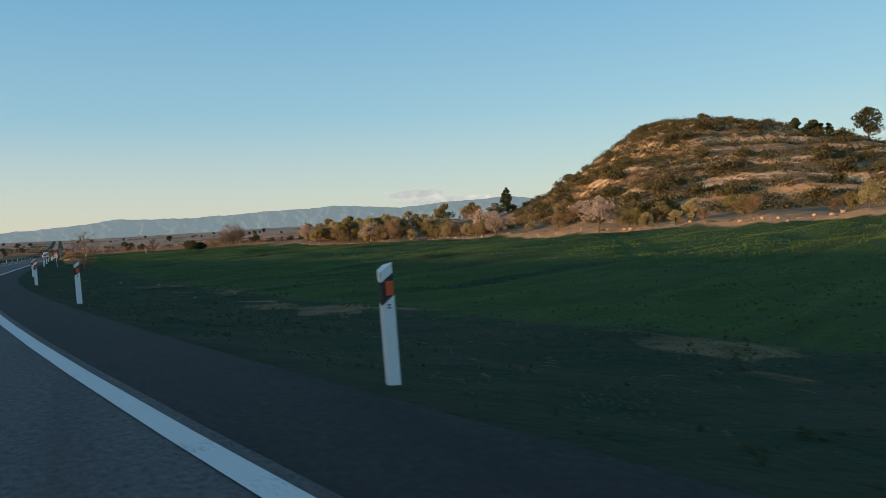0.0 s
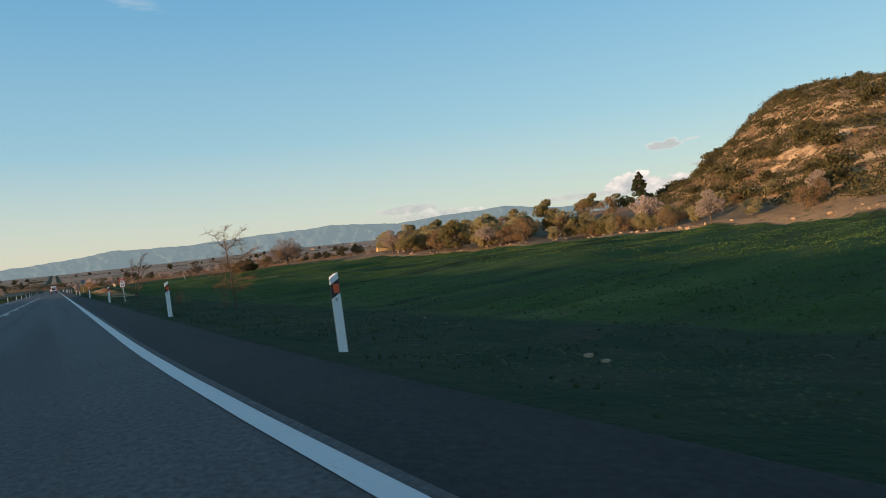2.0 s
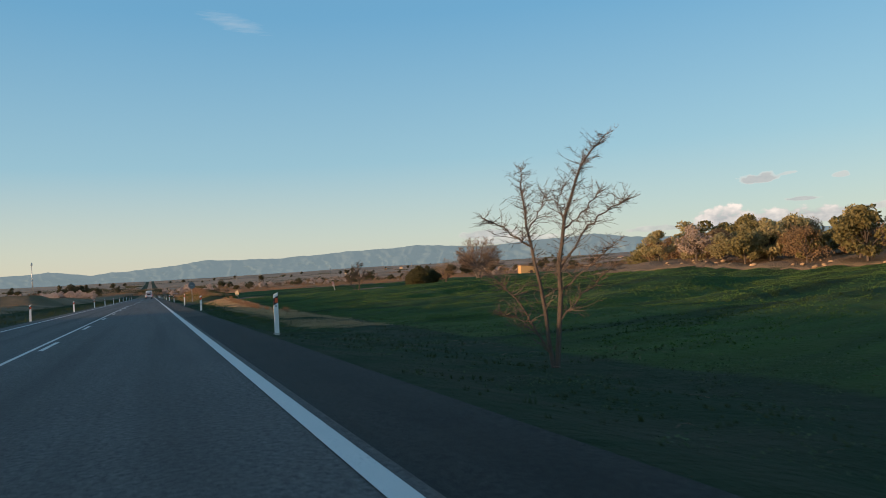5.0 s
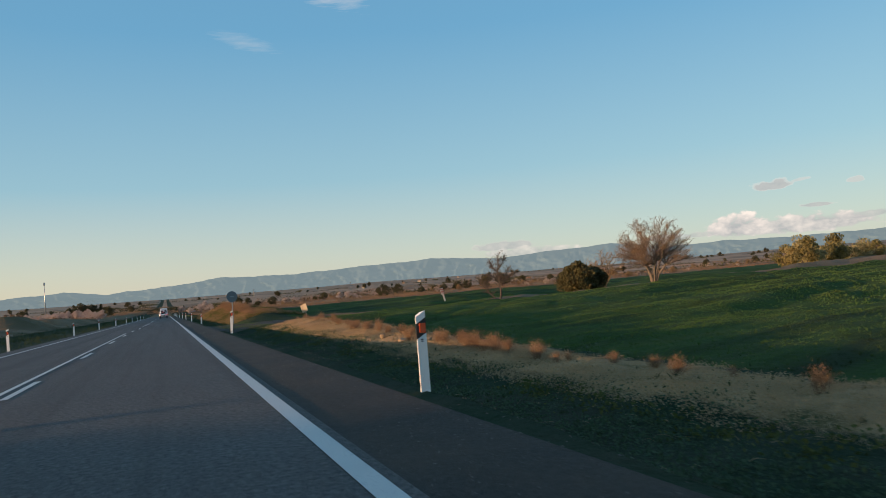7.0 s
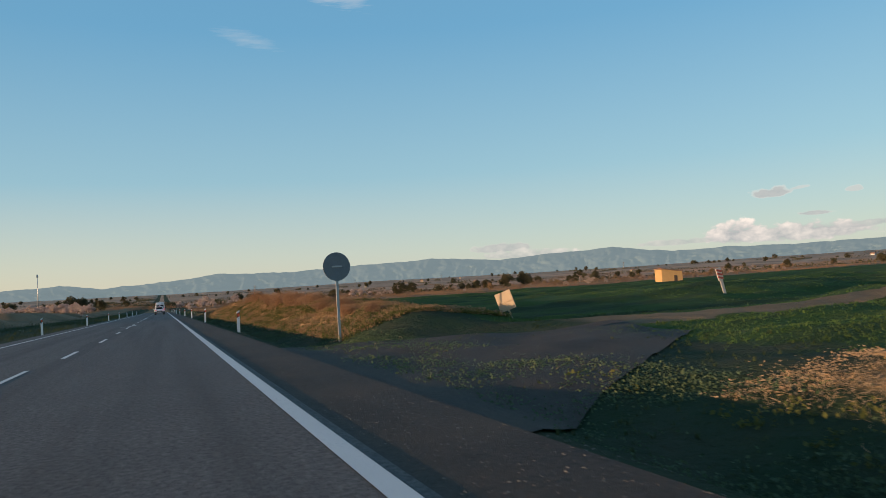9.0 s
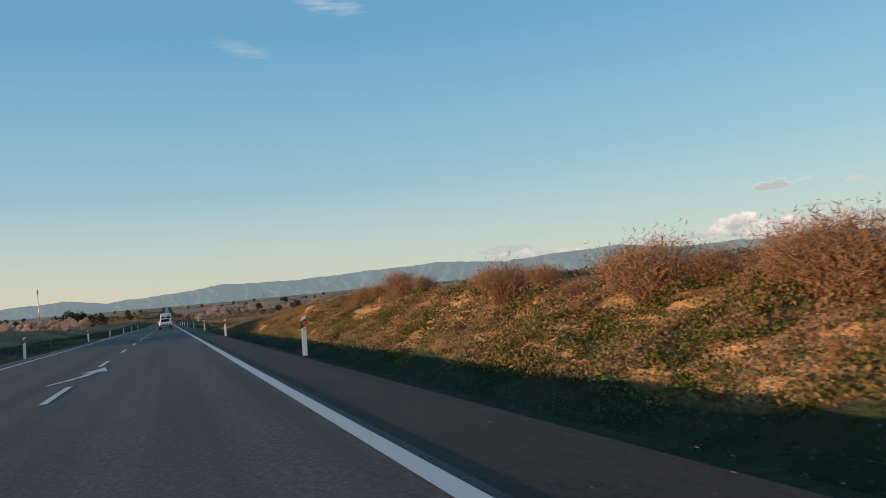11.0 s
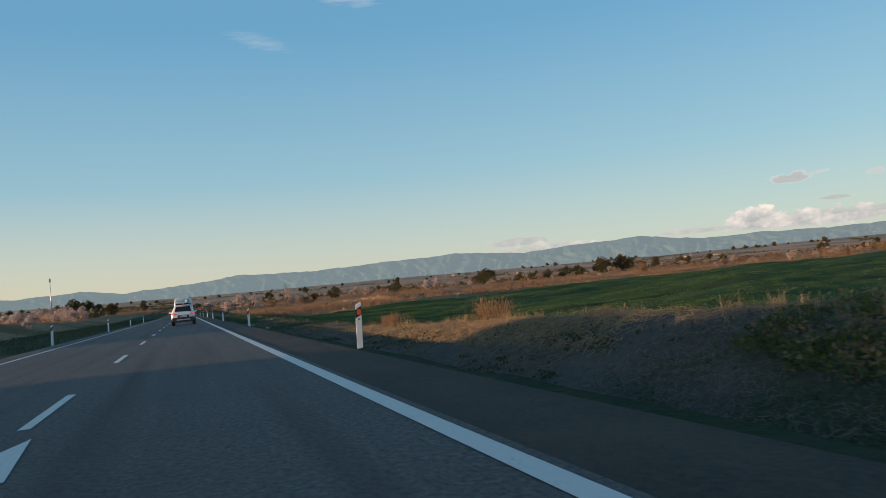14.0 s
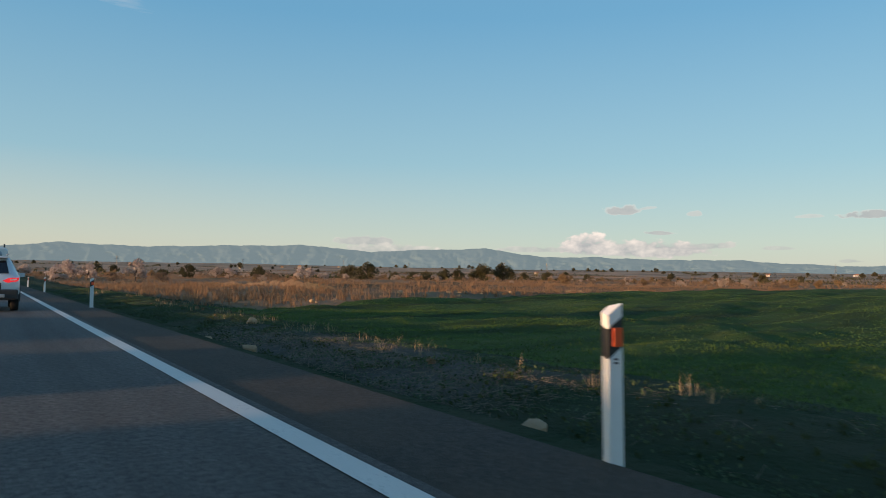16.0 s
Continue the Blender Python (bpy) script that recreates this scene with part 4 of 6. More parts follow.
sapling("bare_tree", 12, (5.44, 111.2), -21, "leafless multi-stemmed young tree on the grassy verge",
        [(0.05, [(0, 0), (0.14, 1.6), (0.28, 2.6), (0.58, 3.45), (0.8, 3.8), (1.15, 4.15)]), (0.042, [(-0.06, 0), (-0.2, 1.6), (-0.36, 2.6), (-0.38, 3.2), (-0.36, 3.7)]), (0.02, [(-0.1, 0.3), (-0.65, 1.3), (-1.1, 1.75), (-1.5, 2.05)]),
         (0.02, [(-0.3, 2.2), (-0.8, 2.6), (-1.2, 2.8)]), (0.022, [(0.18, 1.8), (0.7, 2.5), (1.15, 2.85), (1.55, 2.95)]), (0.018, [(0.28, 2.6), (0.22, 3.0), (0.42, 3.35)]), (0.018, [(0.3, 2.5), (0.75, 2.85), (1.0, 3.2)]), (0.016, [(0.05, 0.8), (0.6, 1.4), (1.25, 1.85)]),
         (0.016, [(0.15, 1.4), (0.75, 1.85), (1.25, 2.25)]), (0.014, [(-0.35, 2.5), (-0.05, 2.95), (0.05, 3.2)]), (0.012, [(-0.05, 0.2), (-0.5, 0.9), (-0.95, 1.1)])], 0.5, 32, M_BARK, 0.05, 0.0068)
dome_tree("walnut_tree", 13, 7.1, 7.8, 7, (45.3, 203.2), "large leafless tree with a wide rounded crown", 0.14, M_TWIG, 11, 24, 0.26, 0.6)
dome_tree("walnut_tree", 14, 4.4, 5.0, 4, (40.5, 205.0), "smaller leafless tree beside the large one", 0.07, M_BROWN, 8, 16, 0.2, 0.7)
sapling("almond_tree", 19, (24.2, 194.8), -20, "crooked leafless almond tree at the field's edge",
        [(0.10, [(0, 0), (0.08, 0.9), (0.02, 1.7), (-0.1, 2.3), (0.05, 3.0), (0.1, 3.7)]), (0.06, [(-0.25, 0), (-0.9, 0.75), (-1.35, 1.3), (-1.7, 1.9)]), (0.05, [(0.05, 1.2), (0.55, 1.7), (1.1, 2.0), (1.5, 2.2)]), (0.045, [(-0.05, 2.2), (-0.5, 2.7), (-0.6, 3.3)]),
         (0.045, [(-0.05, 2.4), (0.4, 3.0), (0.55, 3.5)]), (0.035, [(0.02, 1.7), (-0.6, 2.0), (-1.2, 2.1)]), (0.035, [(-0.9, 0.75), (-1.0, 1.3), (-0.8, 1.8)]), (0.03, [(0.6, 1.7), (0.7, 2.2), (0.9, 2.5)])], 0.7, 40, M_BARK, 0.02, 0.014)
for seed, x, y, h, w in ((21, 34.3, 199.6, 2.5, 3.6), (22, 36.6, 200.6, 2.3, 2.8)):
    ob = leafy_tree("holm_oak_bush", seed, h, w, M_HILLBUSH, "dense dark evergreen oak bush at the field's edge", 0.14, 9000, 0.04, clumps=44, category="bush")
    ob.matrix_basis = pose(x, y, gz(x, y))
ob = leafy_tree("pine_tree", 31, 6.2, 4.4, M_PINE, "dark green pine standing on the hill's flank", 0.17, 7000, 0.06, cone=True, clumps=60)
ob.matrix_basis = pose(95.3, 142.6, gz(95.3, 142.6) - 0.1)
for seed, x, y, h, w in ((32, 161.1, 98.9, 7.2, 6.4), (33, 150.3, 108.5, 2.5, 2.3), (34, 159.8, 111.0, 2.6, 4.0), (35, 161.7, 108.5, 2.9, 1.8)):
    ob = leafy_tree("pine_tree", seed, h, w, M_PINE, "dark pine standing on the hill's ridge", 0.2, 4200, 0.22 if h > 4 else 0.08, clumps=26)
    ob.matrix_basis = pose(x, y, gz(x, y) - 0.2)

# grove at the foot of the hill
olive = [leafy_tree("olive_tree", 41 + k, 4.2, 4.4, M_OLIVE, "grey-green olive tree in a grove below the hill", 0.17, 2600, 0.12, clumps=20) for k in range(4)]
oak = [leafy_tree("holm_oak", 51 + k, 4.6, 4.8, M_OAK, "dark holm oak in a grove below the hill", 0.2, 2600, 0.12, clumps=20) for k in range(3)]
pink = [leafy_tree("almond_tree", 61 + k, 3.4, 3.6, M_PINK, "almond tree in pale pink blossom", 0.11, 2200, 0.25, clumps=20) for k in range(3)]
brown = [leafy_tree("leafless_shrub", 71 + k, 3.0, 3.6, M_BROWN, "tall leafless brown shrub in a grove", 0.10, 1800, 0.12, clumps=18, category="shrub") for k in range(3)]


def grove_spots(n, rng):
    out = []
    while len(out) < n:
        y = rng.uniform(40, 186)
        edge = np.interp(y, (40, 80, 120, 165, 186), (72, 69, 63, 53, 60))
        x = edge + abs(rng.normal()) * (9 if y < 150 else 16) + 1.5
        if y < 108 and rng.uniform() < 0.8:
            continue
        out.append((x, y, 1.0 if y > 128 else 0.66))
    return out


place(olive, grove_spots(46, R), R, "grove below the hill", 0.65, 1.1)
place(oak, grove_spots(34, R) + [(100, 165, 1.0), (92, 168, 1.1), (86, 172, 1.0), (108, 160, 1.0), (90, 150, 0.8), (98, 152, 0.9)], R, "grove below the hill", 0.6, 1.05)
place([leafy_tree("olive_tree", 45 + k, 4.4, 5.2, (M_OLIVE, M_OAK)[k], "rounded tree in a row beyond the fields", 0.24, 1500, 0.18, clumps=16) for k in range(2)], [(95 + 4.2 * j + R.normal() * 2, 236 + 2.9 * j + R.normal() * 3, R.uniform(0.8, 1.2)) for j in range(26)], R, "trees beyond the fields")
place(pink, [(68.8, 77.6, 1.25), (60, 140, 1.0), (75, 120, 1.1), (66, 100, 0.9), (55, 166, 1.2), (80, 96, 0.8)], R, "blossoming almond trees")
place(brown, grove_spots(72, R), R, "grove below the hill")

# scrub on the hill
bush = [shrub("hill_bush", 81 + k, 1.25, 2.3, M_HILLBUSH, "low dark green bush on the stony hillside", 0.17, 420, stems=9) for k in range(4)]
spots = []
while len(spots) < 270:
    x, y = R.uniform(70, 235), R.uniform(20, 215)
    g = float(hill(x, y)[1])
    if g < 0.05 or (vnoise(x, y, 14, 31) + 0.35 * vnoise(x, y, 5, 32) < -0.5):
        continue
    if 0.72 * (x - 150) + 0.69 * (y - 140) > 26:
        continue
    spots.append((x, y, 1.0 + 0.5 * R.uniform() * (1 if g < 0.5 else 0.5)))
place(bush, spots, R, "bushes on the hillside", 0.6, 1.5)


def hill_scrub():
    """Small scrub over the whole hillside, too much to count."""
    rng = np.random.default_rng(77)
    x, y = rng.uniform(60, 225, 70000), rng.uniform(10, 200, 70000)
    g = hill(x, y)[1]
    m = (g > 0.03) & (0.72 * (x - 150) + 0.69 * (y - 140) < 35) & (np.sin(height(x, y) * 2 * np.pi / 2.4 + 3 * vnoise(x, y, 16, 34)) + 1.1 * vnoise(x, y, 3.5, 33) + 0.8 * vnoise(x, y, 14, 31) > -0.7)
    x, y = x[m], y[m]
    z, k = height(x, y), 9
    c = np.stack([np.repeat(v, k) for v in (x, y, z)], -1)
    c += rng.normal(size=c.shape) * (0.42, 0.42, 0.0) + np.stack([0 * c[:, 0], 0 * c[:, 0], np.abs(rng.normal(size=len(c))) * 0.35], -1)
    s = Soup()
    s.cards(c, 0.21, rng)
    tagged(new("hill_scrub", s.mesh("hill_scrub", [M_HILLBUSH])), "low dark scrub covering the stony hillside", "scrub", kind="stuff")


hill_scrub()


def rock_mesh(seed, name="rock"):
    rng = np.random.default_rng(seed)
    bm = bmesh.new()
    bmesh.ops.create_icosphere(bm, subdivisions=2, radius=0.5)
    ax = rng.normal(size=(5, 3))
    for v in bm.verts:
        for a in ax:
            d = v.co.dot(Vector(a).normalized())
            if d > 0.33:
                v.co -= Vector(a).normalized() * (d - 0.33)
        v.co *= 1 + 0.06 * noise.noise(v.co * 4 + Vector((seed, 0, 0)))
    bmesh.ops.scale(bm, vec=(1.0, 0.75, 0.55), verts=bm.verts)
    return bm_mesh(name, bm, M_ROCK)


rocks = [rock_mesh(k) for k in range(5)]


def put_rock(x, y, s, label, group="", flat=1.0):
    ob = new("rock", rocks[int(R.integers(0, 5))])
    ob.matrix_basis = Matrix.LocRotScale((x, y, gz(x, y) + 0.12 * s), Euler((R.uniform(-.2, .2), R.uniform(-.2, .2), R.uniform(0, 6.28))), (s, s, s * flat))
    tagged(ob, label, "rock", group)


k = 0
while k < 150:
    x, y = R.uniform(70, 190), R.uniform(25, 190)
    g = float(hill(x, y)[1])
    if g < 0.04 or 0.72 * (x - 150) + 0.69 * (y - 140) > 20:
        continue
    put_rock(x, y, R.uniform(0.4, 1.5), "weathered sandstone block on the hillside", "rocks on the hillside", 0.6)
    k += 1
for j in range(110):
    y = R.uniform(30, 172)
    x = float(np.interp(y, (40, 80, 120, 165, 186), (72, 69, 63, 53, 60))) + 1.0 + R.normal() * 1.3
    put_rock(x, y, R.uniform(0.2, 0.75), "sandstone rubble along the field's edge", "rubble along the field's edge")
for x, y, s in ((5.2, 160.5, 0.34), (5.1, 162.2, 0.26), (5.6, 159.4, 0.3), (2.6, 316.2, 0.36), (2.4, 318.6, 0.16), (2.5, 324.8, 0.4), (2.3, 327.3, 0.36), (4.4, 331.0, 0.4), (6.8, 318.0, 0.15)):
    put_rock(x, y, s, "pale loose stone lying on the verge", flat=1.4)

# ---- roadside furniture ----


def delineator():
    """Marker post: a white hollow profile with a slanted top, a black band and an orange reflector."""
    ob = empty_thing("delineator_post", pose(0, 0, 0), "white plastic delineator post with black band and orange reflector", "marker post", "posts along the road")
    w = 0.06

    def slab(name, z0, z1, mat, grow=0.0, slant0=0.0, slant1=0.0):
        """A rounded triangular tube from z0 to z1 whose ends slant across the width."""
        outline = [(-w, -0.035), (w, -0.035), (w * 1.02, -0.02), (0.03, 0.05), (-0.03, 0.05), (-w * 1.02, -0.02)]
        v, n = [], len(outline)
        for z, sl in ((z0, slant0), (z1, slant1)):
            for x, y in outline:
                x, y = x * (1 + grow), y * (1 + grow)
                v.append((x, y, z + sl * (x / w)))
        f = [tuple(range(n - 1, -1, -1)), tuple(range(n, 2 * n))] + [(k, (k + 1) % n, n + (k + 1) % n, n + k) for k in range(n)]
        return mesh_of(name, v, f, mat)
    part("body", slab("body", -0.1, 1.02, M_WHITE, 0, 0, 0.035), ob)
    part("band", slab("band", 0.76, 0.94, M_BLACK, 0.03, 0.035, 0.035), ob, "black slanted band")
    part("reflector", box("reflector", (0.078, 0.008, 0.115), (0.014, -0.041, 0.852), M_ORANGE, 0.003), ob, "orange rectangular reflector")
    part("foot", box("foot", (0.17, 0.13, 0.025), (0, 0, 0.0), M_CONCRETE, 0.008), ob, "small concrete foot")
    for k in range(2):
        part("bar", box("bar", (0.03, 0.004, 0.012), (0.0, -0.038, 0.72 - 0.022 * k), M_BLACK), ob)
    return ob


def posts():
    first = delineator()
    right = [(5.91, 2.92, -.18), (3.94, 17.34, -.15), (2.64, 32.72, -.2), (2.11, 47.63, -.16), (1.85, 61.81, -.1), (1.92, 91.28, -.14), (1.78, 119.05, -.07), (1.65, 148.13, -.13), (1.87, 178.73, -.02),
             (1.72, 209.99, -.2), (1.58, 233.89, -.1), (1.57, 260.7, -.1), (1.56, 287.56, -.13), (1.43, 313.98, -.12), (1.25, 339.29, -.02), (1.37, 367.73, -.04), (1.5, 397, -.08), (1.5, 426, -.08), (1.5, 456, -.08)]
    left = [(-8.0, 204.8), (-8.0, 228), (-8.0, 256), (-8.1, 287.5), (-8.2, 314.5), (-8.2, 344), (-8.2, 372), (-8.2, 402), (-8.2, 180), (-8.2, 152)]
    for k, (x, y, z) in enumerate(right):
        slope = math.degrees(math.atan(float(edge_x(y + 1) - edge_x(y - 1)) / 2))
        m = pose(x, y, z, R.uniform(-1.5, 1.5), R.uniform(-2, 2), -slope + R.uniform(-8, 8))
        if k:
            copy_thing(first, m)
        else:
            first.matrix_basis = m
    cu = bpy.data.curves.new("writing", "FONT")
    cu.body, cu.size, cu.align_x, cu.extrude = "2", 0.07, "CENTER", 0.001
    cu.materials.append(M_BLACK)
    o = new("writing", cu)
    digit = bpy.data.meshes.new_from_object(o)
    bpy.data.objects.remove(o)
    numbered = next(ob for ob in scene.objects if ob.name.startswith("delineator_post") and abs(ob.matrix_basis.translation.y - 260.7) < 0.1)
    for bar in [c for c in numbered.children if c.name.startswith("bar")]:
        bpy.data.objects.remove(bar)
    part("writing", digit, numbered, "black figure two", pose(0.005, -0.037, 0.66, 90, 0, 0))
    for x, y in left:
        copy_thing(first, pose(x, y, gz(x, y) + 0.02, R.uniform(-1.5, 1.5), R.uniform(-2, 2), R.uniform(-8, 8)))


posts()


def km_sign():
    x, y = 3.2, 95.9
    z = gz(x, y)
    red, white = simple("red_sign_paint", (0.50, 0.05, 0.045), 0.4, vary=0.1), simple("white_sign_paint", (0.75, 0.75, 0.74), 0.4, vary=0.06)
    ob = empty_thing("kilometre_sign", pose(x, y, z, 0, -3, -4), "kilometre sign with red rim and white face on a galvanised post", "road sign")
    part("post", box("post", (0.07, 0.035, 1.45 - z), (0, 0.02, (1.15 - z) / 2), M_STEEL, 0.006), ob, "galvanised steel post")
    zc = 1.06 - z

    def round_rect(w, h, r):
        out = []
        for cx, cz, a0 in ((w / 2 - r, h / 2 - r, 0), (-w / 2 + r, h / 2 - r, 90), (-w / 2 + r, -h / 2 + r, 180), (w / 2 - r, -h / 2 + r, 270)):
            out += [(cx + r * math.cos(radians(a0 + a)), cz + r * math.sin(radians(a0 + a))) for a in (0, 30, 60, 90)]
        return out
    part("panel", prism("panel", round_rect(0.37, 0.63, 0.04), 0.02, red, pose(0, -0.01, zc)), ob, "red sheet with rounded corners")
    part("face", prism("face", round_rect(0.32, 0.38, 0.025), 0.006, white, pose(0, -0.024, zc - 0.10)), ob, "white number field")
    part("face", prism("face", round_rect(0.24, 0.035, 0.01), 0.006, white, pose(0, -0.024, zc + 0.28)), ob, "white strip along the top")
    for k in range(4):
        part("bar", box("bar", (0.035, 0.004, 0.09), (-0.09 + 0.06 * k, -0.024, zc + 0.175), white), ob, "white bar of faded lettering")
    for text, size, dz in (("km", 0.095, 0.01), ("62", 0.2, -0.22)):
        cu = bpy.data.curves.new("writing", "FONT")
        cu.body, cu.size, cu.align_x, cu.extrude = text, size, "CENTER", 0.001
        cu.materials.append(M_BLACK)
        cu.offset = 0.004
        o = new("writing", cu)
        o.matrix_basis = pose(0, -0.030, zc + dz, 90, 0, 0)
        me = bpy.data.meshes.new_from_object(o)
        bpy.data.objects.remove(o)
        part("writing", me, ob, "black lettering", pose(0, -0.030, zc + dz, 90, 0, 0))


km_sign()


def disc_sign():
    x, y = 3.62, 199.3
    z = gz(x, y)
    back = simple("grey_sign_back", (0.20, 0.21, 0.22), 0.6, 0.3)
    ob = empty_thing("round_sign", pose(x, y, z, 0, 0, 8), "round road sign seen from its grey back on a steel post", "road sign")
    part("post", box("post", (0.08, 0.04, 2.35 - z), (0, 0.03, (2.35 - z) / 2 - 0.2), M_STEEL, 0.006), ob)
    part("disc", cyl("disc", 0.42, 0.42, 0.025, (0, 0, 2.02 - z), back, 40, pose(0, 0, 0, 90), smooth=False), ob, "grey sheet-metal disc")
    part("bracket", box("bracket", (0.3, 0.03, 0.05), (0, -0.02, 2.02 - z), M_STEEL, 0.005), ob)


disc_sign()


def leaning_boards():
    wood = simple("weathered_board", (0.42, 0.34, 0.24), 0.85)
    x, y = 9.3, 199.5
    ob = empty_thing("board", pose(x, y, gz(x, y), 0, -18, -42), "weathered square board leaning on a stake", "board")
    part("stake", box("stake", (0.05, 0.05, 0.7), (0, 0.03, 0.3), wood, 0.006), ob)
    part("panel", box("panel", (0.55, 0.03, 0.62), (0, 0, 0.62), wood, 0.006), ob)
    part("batten", box("batten", (0.55, 0.02, 0.05), (0, -0.026, 0.6), wood, 0.004), ob)
    x, y = 23.6, 206.0
    ob = empty_thing("marker_stake", pose(x, y, gz(x, y), 0, -14, 0), "leaning marker stake with red and white stripes", "stake")
    red, white = simple("red_stripe", (0.45, 0.1, 0.07), 0.6), simple("faded_white", (0.62, 0.56, 0.48), 0.7)
    part("stake", box("stake", (0.16, 0.04, 0.9), (0, 0, 0.4), white, 0.006), ob)
    for k in range(3):
        part("stripe", box("stripe", (0.30, 0.012, 0.09), (0, -0.03, 0.82 + 0.17 * k), red, 0.003, pose(0, 0, 0, 0, 25, 0)), ob, "red stripe")
    part("panel", box("panel", (0.3, 0.03, 0.6), (0, 0, 1.0), white, 0.006), ob)


leaning_boards()


def guard_rail():
    """Steel barrier along the far side of the road."""
    ob = empty_thing("guard_rail", pose(0, 0, 0), "galvanised steel guard rail beside the road", "barrier")
    prof = [(0.00, 0.00), (-0.04, 0.05), (-0.04, 0.10), (0.02, 0.14), (0.02, 0.17), (-0.04, 0.21), (-0.04, 0.26), (0.0, 0.31)]
    ys = np.arange(108, 137, 1.0)
    v, f, n = [], [], len(prof)
    for y in ys:
        drop = -0.35 * max(0, (y - 131) / 5)
        v += [(-8.35 + dx, y, 0.38 + dz + drop) for dx, dz in prof]
    for j in range(len(ys) - 1):
        f += [(j * n + k, j * n + k + 1, (j + 1) * n + k + 1, (j + 1) * n + k) for k in range(n - 1)]
    part("rail", mesh_of("rail", v, np.array(f), M_STEEL), ob)
    me = box("post", (0.1, 0.05, 0.75), (-8.45, 0, 0.28), M_STEEL, 0.006)
    for y in np.arange(108, 132, 4.0):
        part("post", me, ob, m=pose(0, float(y), 0))


guard_rail()


def stone_barn():
    """Small ochre field barn with a sloping roof."""
    x, y = 132.3, 352.0
    wall, roof = simple("ochre_stone", (0.46, 0.30, 0.13), 0.9, vary=0.3, scale=1.2), simple("clay_roof", (0.26, 0.16, 0.10), 0.85, vary=0.35)
    ob = empty_thing("barn", pose(x, y, gz(x, y) - 0.2, 0, 0, -14), "small ochre stone field barn with a sloping roof", "barn")
    part("wall", prism("wall", [(-3.0, 0), (3.0, 0), (3.0, 2.9), (-3.0, 3.7)], 4.8, wall), ob)
    part("roof", prism("roof", [(-3.25, 3.78), (3.25, 2.92), (3.25, 3.08), (-3.25, 3.94)], 5.2, roof), ob, "clay tile roof")
    part("door", box("door", (0.9, 0.08, 1.9), (1.0, -2.41, 0.95), simple("dark_door", (0.06, 0.045, 0.035), 0.8)), ob, "dark wooden door")


stone_barn()


def pylon(x, y, h, base_z=None, label="steel lattice power pylon on the plain"):
    s = Soup()
    w = h * 0.09
    r = 0.003 * h + 0.025
    for sx in (-1, 1):
        for sy in (-1, 1):
            s.tube([(sx * w, sy * w, -0.5), (sx * w * 0.3, sy * w * 0.3, h * 0.65), (sx * w * 0.12, sy * w * 0.12, h)], [r, r, r * 0.8], 4)
    for k in range(7):
        z0, z1 = h * 0.1 * k, h * 0.1 * (k + 1)
        a, b = w * (1 - 1.08 * z0 / h), w * (1 - 1.08 * z1 / h)
        for sx, sy, tx, ty in ((-1, -1, 1, -1), (1, -1, 1, 1), (1, 1, -1, 1), (-1, 1, -1, -1)):
            s.tube([(sx * a, sy * a, z0), (tx * b, ty * b, z1)], [r * 0.6] * 2, 3)
    ob = empty_thing("pylon", pose(x, y, gz(x, y), 0, 0, R.uniform(0, 90)), label, "pylon", "pylons on the plain")
    part("frame", s.mesh("frame", [M_DULL]), ob)
    for k, z in enumerate((0.72, 0.83, 0.94)):
        s = Soup()
        l = h * (0.17 - 0.02 * k)
        s.tube([(-l, 0, h * z), (0, 0, h * z + h * 0.03), (l, 0, h * z)], [r * 0.8, r, r * 0.8], 4)
        s.tube([(-l, 0, h * z), (l, 0, h * z)], [r * 0.7] * 2, 4)
        part("arm", s.mesh("arm", [M_DULL]), ob)


def at_az(az, d):
    """A place at that azimuth and distance from the middle of the straight."""
    return math.sin(radians(az)) * d, 155 + math.cos(radians(az)) * d


for a, d, h in ((6.2, 900, 17), (13.5, 950, 17), (20.0, 1000, 17), (24.5, 1050, 17), (33.5, 1000, 17), (50.5, 900, 17)):
    pylon(*at_az(a, d), h)


def mast():
    x, y = -168.5, 1380.0
    z = gz(x, y)
    ob = empty_thing("radio_mast", pose(x, y, z), "tall thin steel radio mast on the horizon", "mast")
    part("pole", cyl("pole", 0.7, 0.4, 62 - z, (0, 0, (62 - z) / 2), M_STEEL, 6), ob)
    part("antenna", box("antenna", (2.2, 2.2, 4.0), (0, 0, 62 - z - 3), M_STEEL, 0.2), ob)


mast()

# far trees, orchards and houses
cypress = [leafy_tree("field_tree", 91 + k, 7.2, 9.0, M_PLAINTREE, "dark evergreen tree standing on the plain", 0.4, 1900, 0.1, clumps=24) for k in range(3)]
spots = [(118.7, 563.3, 1.0), (222.7, 621.0, 1.25), (210, 620, 1.1), (196, 622, 0.7), (190, 625, 0.7), (180, 626, 0.6), (174, 628, 0.6), (165, 630, 0.55)]
for a, d, s in ((-6.5, 520, 1.0), (-5.8, 525, 1.2), (-5.2, 530, 1.0), (-4.6, 528, 0.9), (-4.0, 540, 0.7), (6.5, 420, 0.55), (7.6, 420, 0.6), (11.5, 470, 0.6), (44, 700, 0.8), (49.5, 620, 0.9), (52, 640, 0.9), (56, 520, 1.0), (57, 530, 1.2), (59, 560, 1.0), (61, 500, 1.2), (63, 480, 1.3), (47, 760, 0.7)):
    spots.append((*at_az(a, d), s))
for k in range(110):
    a, d = R.uniform(-11, 66), R.uniform(500, 2600)
    spots.append((*at_az(a, d), R.uniform(0.35, 0.9) * (1 + d / 3000)))
place(cypress, spots, R, "dark trees on the plain", 0.85, 1.15)
